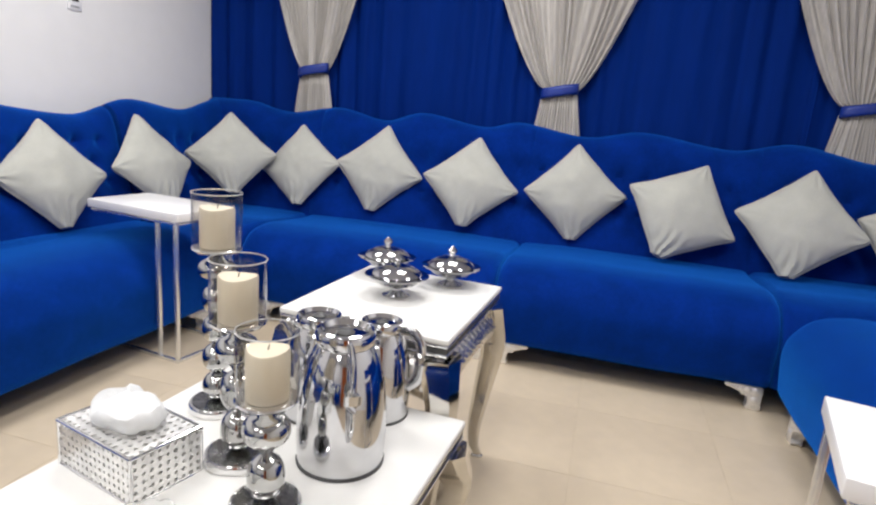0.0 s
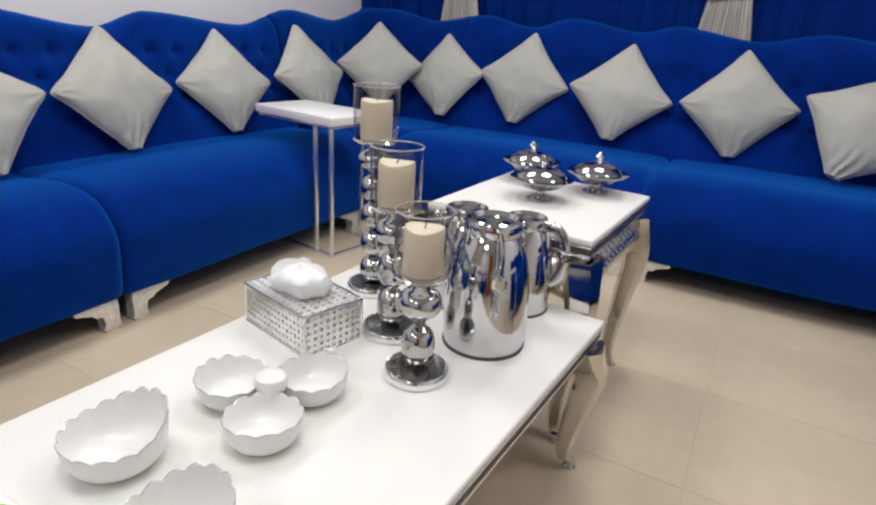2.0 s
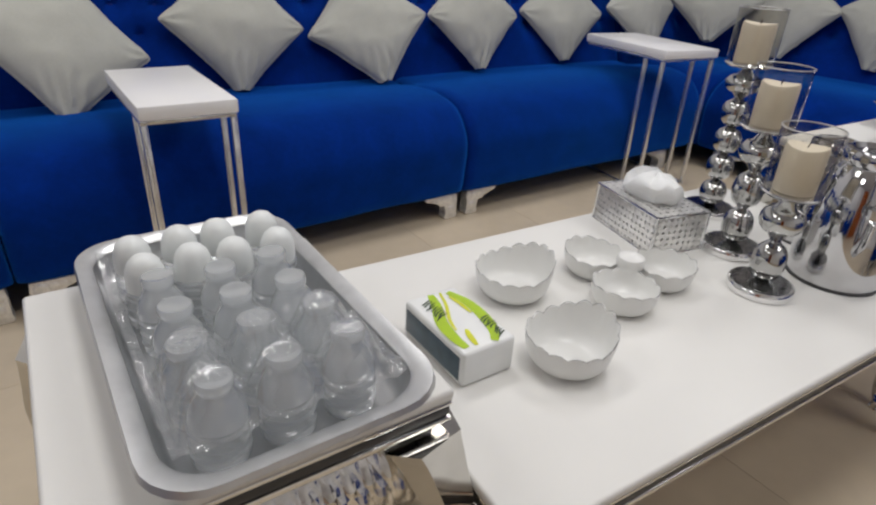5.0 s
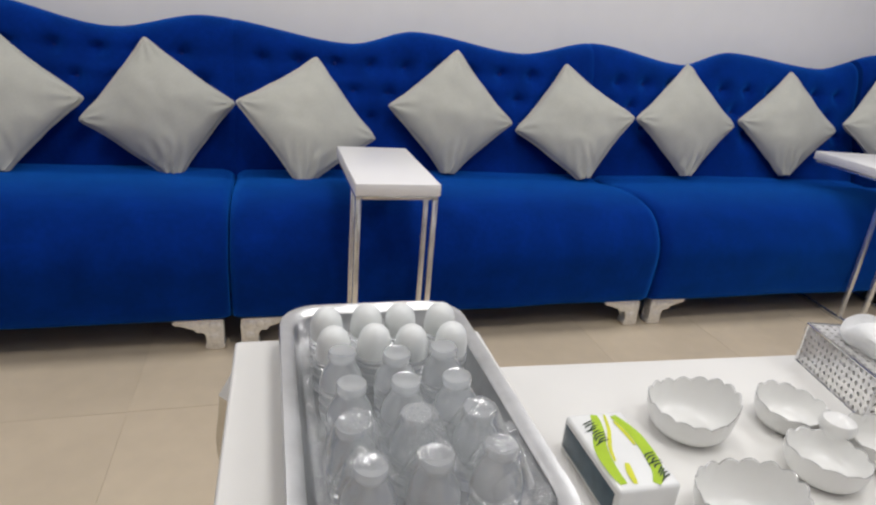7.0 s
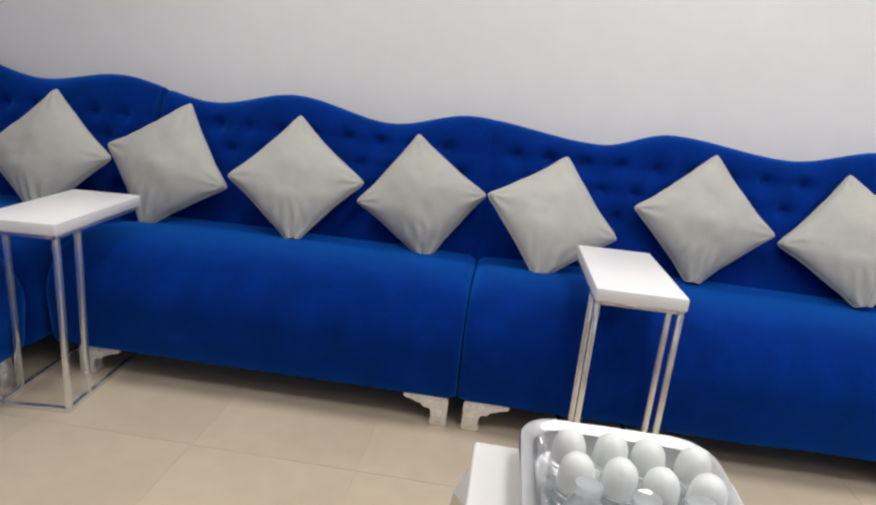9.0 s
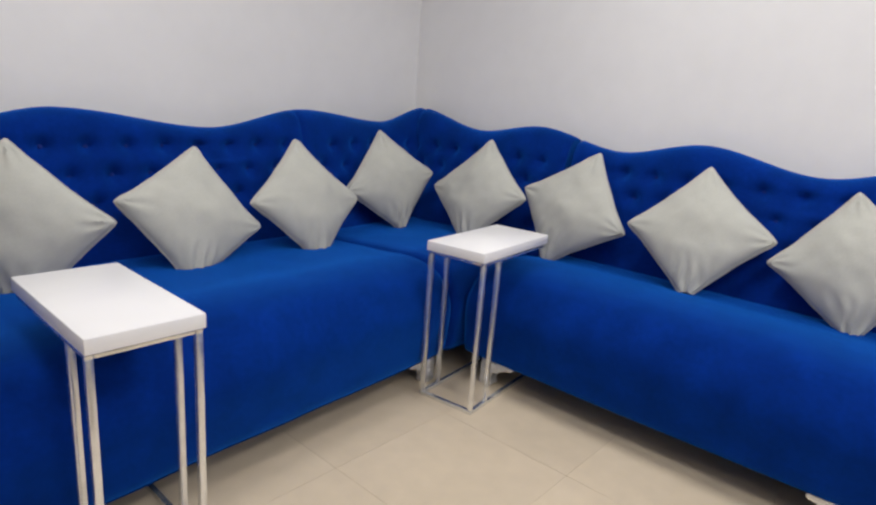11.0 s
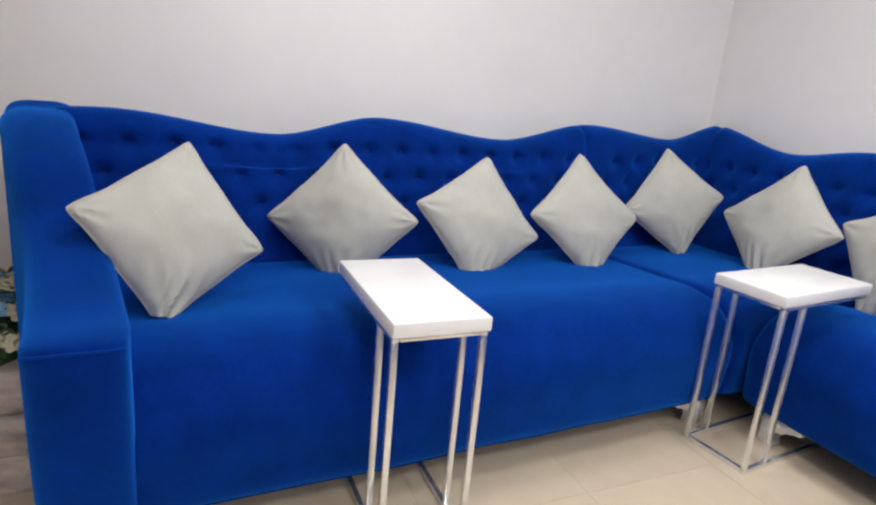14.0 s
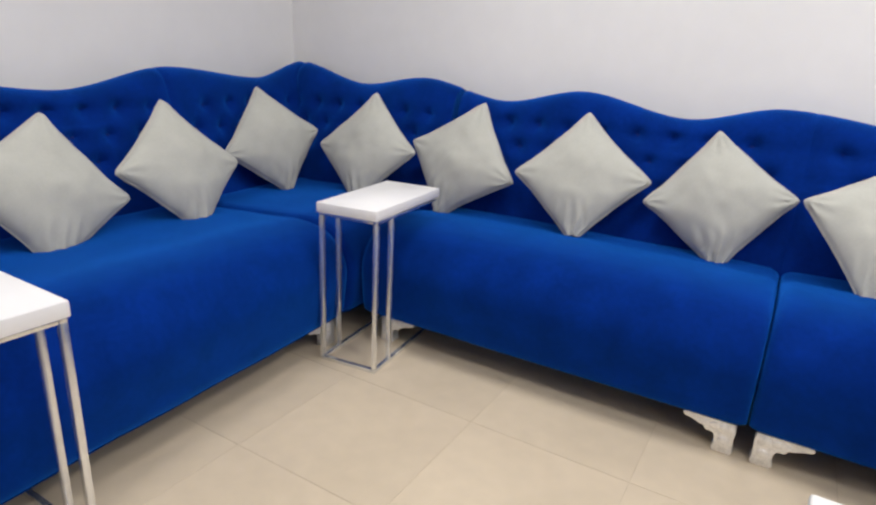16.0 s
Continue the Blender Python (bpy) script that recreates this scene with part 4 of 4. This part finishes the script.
part("knob", lathe([(0.0, 0.0), (0.03, 0.0), (0.02, 0.02), (0.018, 0.034), (0.026, 0.046), (0.030, 0.058), (0.026, 0.070), (0.012, 0.078), (0.0, 0.079)], 24), M_PORCELAIN, dish, "rounded porcelain knob")


# ---- tissue pack ----
pk = thing("tissue_pack", pose(-0.588, 0.097, H1, 0, 0, -1), "soft white tissue pack with green and yellow swooshes", "tissue pack")
pw, pl, ph = 0.178, 0.104, 0.066
body = box(-pw / 2, pw / 2, -pl / 2, pl / 2, 0, ph, 0.008, 3)
bmesh.ops.subdivide_edges(body, edges=body.edges[:], cuts=2, use_grid_fill=True)
part("wrapper", body, M_PACK, pk, "glossy white film")


def ribbon(points, width, z, material, label):
    c = spline(points, 8)
    rows = []
    for i, p in enumerate(c):
        t = (c[min(i + 1, len(c) - 1)] - c[max(i - 1, 0)]).normalized()
        wd = width * (0.55 + 0.45 * math.sin(math.pi * i / (len(c) - 1)))
        q = Vector((-t.y, t.x)) * wd
        rows.append([(p.x - q.x, p.y - q.y, z), (p.x + q.x, p.y + q.y, z)])
    part("print", sheet(rows), material, pk, label, smooth=False)


zt = ph + 0.0008
rnd_ink = random.Random(3)
ribbon([(-0.080, -0.004), (-0.045, -0.014), (0.0, -0.034), (0.045, -0.040), (0.076, -0.038)], 0.0105, zt, M_GREEN, "green printed swoosh")
ribbon([(-0.074, 0.028), (-0.03, 0.040), (0.02, 0.038), (0.06, 0.028), (0.082, 0.012)], 0.0105, zt, M_GREEN, "green printed swoosh")
ribbon([(-0.078, 0.014), (-0.04, 0.002), (0.0, -0.018), (0.03, -0.026)], 0.0032, zt + 0.0004, M_YELLOW, "yellow printed swoosh")
ribbon([(-0.06, 0.022), (-0.03, 0.026), (0.0, 0.026)], 0.0034, zt + 0.0004, M_YELLOW, "yellow printed swoosh")
ribbon([(0.036, -0.010), (0.055, -0.016), (0.078, -0.020)], 0.0052, zt + 0.0004, M_YELLOW, "yellow printed swoosh")
for k in range(9):
    q, w1 = rnd_ink.uniform(-0.004, 0.004), rnd_ink.uniform(0.006, 0.016)
    x = -0.066 + 0.006 * k
    ribbon([(x, -0.012 + q), (x + 0.004, -0.020 - w1 * 0.4), (x + 0.011 + q, -0.024 - w1)], 0.0015, zt + 0.0008, M_INK, "dark printed stroke")
    x = 0.020 + 0.006 * k
    ribbon([(x, 0.044 - q), (x + 0.003, 0.034 + q), (x + 0.011 + q, 0.036 - w1)], 0.0015, zt + 0.0008, M_INK, "dark printed stroke")
part("end_print", box(-pw / 2 + 0.010, pw / 2 - 0.010, -pl / 2 - 0.0008, -pl / 2 + 0.002, 0.010, ph - 0.012, 0.0004), M_NAVY, pk, "dark printed side band")


# ---- silver covered bowls ----
def covered_bowl(x, y, turn):
    ob = thing("covered_bowl", pose(x, y, H2, 0, 0, turn) @ Matrix.Diagonal((1.38, 1.38, 1.06, 1)), "small silver footed bowl with a domed lid", "bowl", "silver covered bowls")
    part("foot", lathe([(0.0, 0.0), (0.030, 0.0), (0.031, 0.004), (0.020, 0.010), (0.010, 0.018), (0.012, 0.026), (0.0, 0.028)], 28), M_STEEL, ob)
    scal = lambda a, k, r, z: (r * (1 + (0.02 * abs(math.sin(8 * a)) if r > 0.05 else 0)), z)
    part("bowl_body", lathe([(0.0, 0.027), (0.018, 0.027), (0.042, 0.038), (0.055, 0.052), (0.068, 0.060), (0.070, 0.063), (0.056, 0.060), (0.0, 0.058)], 64, scal), M_STEEL, ob)
    lid = part("lid", lathe([(0.0, 0.0605), (0.054, 0.0605), (0.055, 0.066), (0.048, 0.076), (0.034, 0.086), (0.016, 0.093), (0.0, 0.095)], 40), M_STEEL, ob)
    part("knob", lathe([(0.0, 0.092), (0.007, 0.093), (0.005, 0.099), (0.010, 0.106), (0.012, 0.112), (0.007, 0.118), (0.003, 0.124), (0.0, 0.126)], 20), M_STEEL, lid)
    return ob


covered_bowl(-0.598, 1.79, 10)
covered_bowl(-0.370, 1.785, 40)
covered_bowl(-0.486, 1.580, 70)


# ---- wall plate ----
sw = thing("wall_switch", pose(WX0, 2.64, 1.585, 0, 0, 0), "small white wall switch plate with a dark key", "switch")
part("plate", box(0, 0.009, -0.045, 0.045, 0.0, 0.12, 0.003), M_WHITE_LACQUER, sw)
part("key", box(0.0095, 0.014, -0.02, 0.02, 0.045, 0.10, 0.002), M_DARK, sw)
part("caption_bar", box(0.0095, 0.0105, -0.03, 0.03, 0.012, 0.022), M_RIM, sw)


# ---- corner by the door: planter, flowers, door leaf ----
pl_ob = thing("planter", pose(0.905, -2.70, 0, 0, 0, 0), "grey marbled planter chest beside the sofa arm", "planter")
part("plinth", box(-0.34, 0.34, -0.345, 0.345, 0.0, 0.118, 0.004), M_STONE, pl_ob)
part("drawer", box(-0.345, 0.345, -0.35, 0.35, 0.120, 0.243, 0.006), M_STONE, pl_ob)
part("drawer", box(-0.34, 0.34, -0.345, 0.345, 0.245, 0.368, 0.006), M_STONE, pl_ob)
part("knob", lathe([(0.0, -0.012), (0.006, -0.012), (0.005, 0.0), (0.012, 0.006), (0.010, 0.014), (0.0, 0.016)], 16), M_DARK, pl_ob, m=pose(-0.18, 0.355, 0.20, -90, 0, 0))


def bloom_mesh(material, r, seed):
    bm = bmesh.new()
    rnd = random.Random(seed)
    for layer, (n, rr, lift) in enumerate(((7, 1.0, 0.15), (6, 0.75, 0.45), (4, 0.45, 0.75))):
        for k in range(n):
            a = 2 * math.pi * (k + layer * 0.5) / n + rnd.uniform(-0.15, 0.15)
            d = Vector((math.cos(a), math.sin(a), 0))
            t = Vector((-d.y, d.x, 0))
            base = Vector((0, 0, 0.1 * r * layer))
            mid = base + d * r * rr * 0.6 + Vector((0, 0, r * lift * 0.7))
            tip = base + d * r * rr + Vector((0, 0, r * lift * 0.6))
            w = r * 0.38 * rr
            vs = [bm.verts.new(p) for p in (base, mid - t * w, mid + t * w + Vector((0, 0, 0.05 * r)), tip - t * w * 0.5, tip + t * w * 0.5)]
            bm.faces.new((vs[0], vs[1], vs[2]))
            bm.faces.new((vs[1], vs[3], vs[4], vs[2]))
    return mesh_of("bloom", bm, material, False)


def leaf_mesh():
    rows = []
    for k in range(6):
        t = k / 5
        w = 0.014 * math.sin(math.pi * min(0.97, t * 0.9 + 0.08))
        z = 0.02 * math.sin(t * 2.2)
        rows.append([(-w, 0.075 * t, z + 0.004), (0, 0.075 * t, z), (w, 0.075 * t, z + 0.004)])
    return mesh_of("leaf", sheet(rows), M_LEAF, False)


rnd = random.Random(7)
plant = thing("flower_arrangement", pose(0.78, -2.60, 0.369, 0, 0, 0) @ Matrix.Diagonal((1, 1, 0.72, 1)), "artificial cream and pale blue roses with green leaves", "flowers")
part("moss_base", lathe([(0.0, 0.0), (0.22, 0.0), (0.24, 0.03), (0.16, 0.09), (0.0, 0.12)], 20, lambda a, k, r, z: (r * (1 + 0.15 * math.sin(3 * a + k)), z)), M_LEAF, plant)
WHITES, BLUES, LEAF = [bloom_mesh(M_FLOWER_W, 0.040, s) for s in (1, 2)], [bloom_mesh(M_FLOWER_B, 0.047, s) for s in (3, 4)], leaf_mesh()
for k in range(40):
    a, e = rnd.uniform(0, 360), rnd.uniform(5, 85)
    rr = 0.20 + rnd.uniform(-0.03, 0.05)
    p = Vector((1.35 * rr * math.cos(radians(a)) * math.cos(radians(e)), 1.2 * rr * math.sin(radians(a)) * math.cos(radians(e)), 0.05 + 0.95 * rr * math.sin(radians(e))))
    part("bloom", rnd.choice(WHITES if rnd.random() < 0.55 else BLUES), None, plant, m=Matrix.Translation(p) @ pose(0, 0, 0, 0, 90 - e, a))
for k in range(120):
    a, e = rnd.uniform(0, 360), rnd.uniform(-5, 60)
    rr = 0.17 + rnd.uniform(-0.03, 0.06)
    p = Vector((1.35 * rr * math.cos(radians(a)) * math.cos(radians(e)), 1.2 * rr * math.sin(radians(a)) * math.cos(radians(e)), 0.05 + 0.95 * rr * math.sin(radians(e))))
    part("leaf", LEAF, None, plant, m=Matrix.Translation(p) @ pose(0, 0, 0, 0.5 * e + rnd.uniform(-30, 20), rnd.uniform(-30, 30), a - 90))

door = thing("door_leaf", pose(0.713, -2.21, 0.0, 0, 0, 0), "open orange-brown varnished wooden door leaf", "door")
part("leaf_panel", box(0, 0.86, -0.042, 0, 0.008, 2.05, 0.003), M_DOOR, door)
for z0, z1 in ((0.15, 0.9), (1.05, 1.9)):
    part("raised_panel", box(0.14, 0.72, 0.0005, 0.012, z0, z1, 0.008), M_DOOR, door)
for z in (0.25, 1.12, 1.8):
    part("hinge", tube([(0.004, 0.008, z), (0.004, 0.008, z + 0.09)], 0.008, 10), M_CHROME_WARM, door, "small metal hinge")


# ---- floor tiles ----
TS, JOINT = 0.535, 0.0013
x_first, y_first = -0.975 - 4 * TS, -1.36 - 4 * TS
meshes = {}
i = 0
while x_first + i * TS < WX1:
    j = 0
    while y_first + j * TS < WY1:
        a0, a1 = max(WX0, x_first + i * TS) + JOINT / 2, min(WX1, x_first + (i + 1) * TS) - JOINT / 2
        b0, b1 = max(WY0, y_first + j * TS) + JOINT / 2, min(WY1, y_first + (j + 1) * TS) - JOINT / 2
        if a1 > a0 and b1 > b0:
            key = (round(a1 - a0, 4), round(b1 - b0, 4))
            if key not in meshes:
                meshes[key] = mesh_of("tile", box(-key[0] / 2, key[0] / 2, -key[1] / 2, key[1] / 2, -0.0011, 0.0, 0.0004, 1), M_TILE, False)
            part("tile", meshes[key], None, floor, m=Matrix.Translation(((a0 + a1) / 2, (b0 + b1) / 2, 0)))
        j += 1
    i += 1
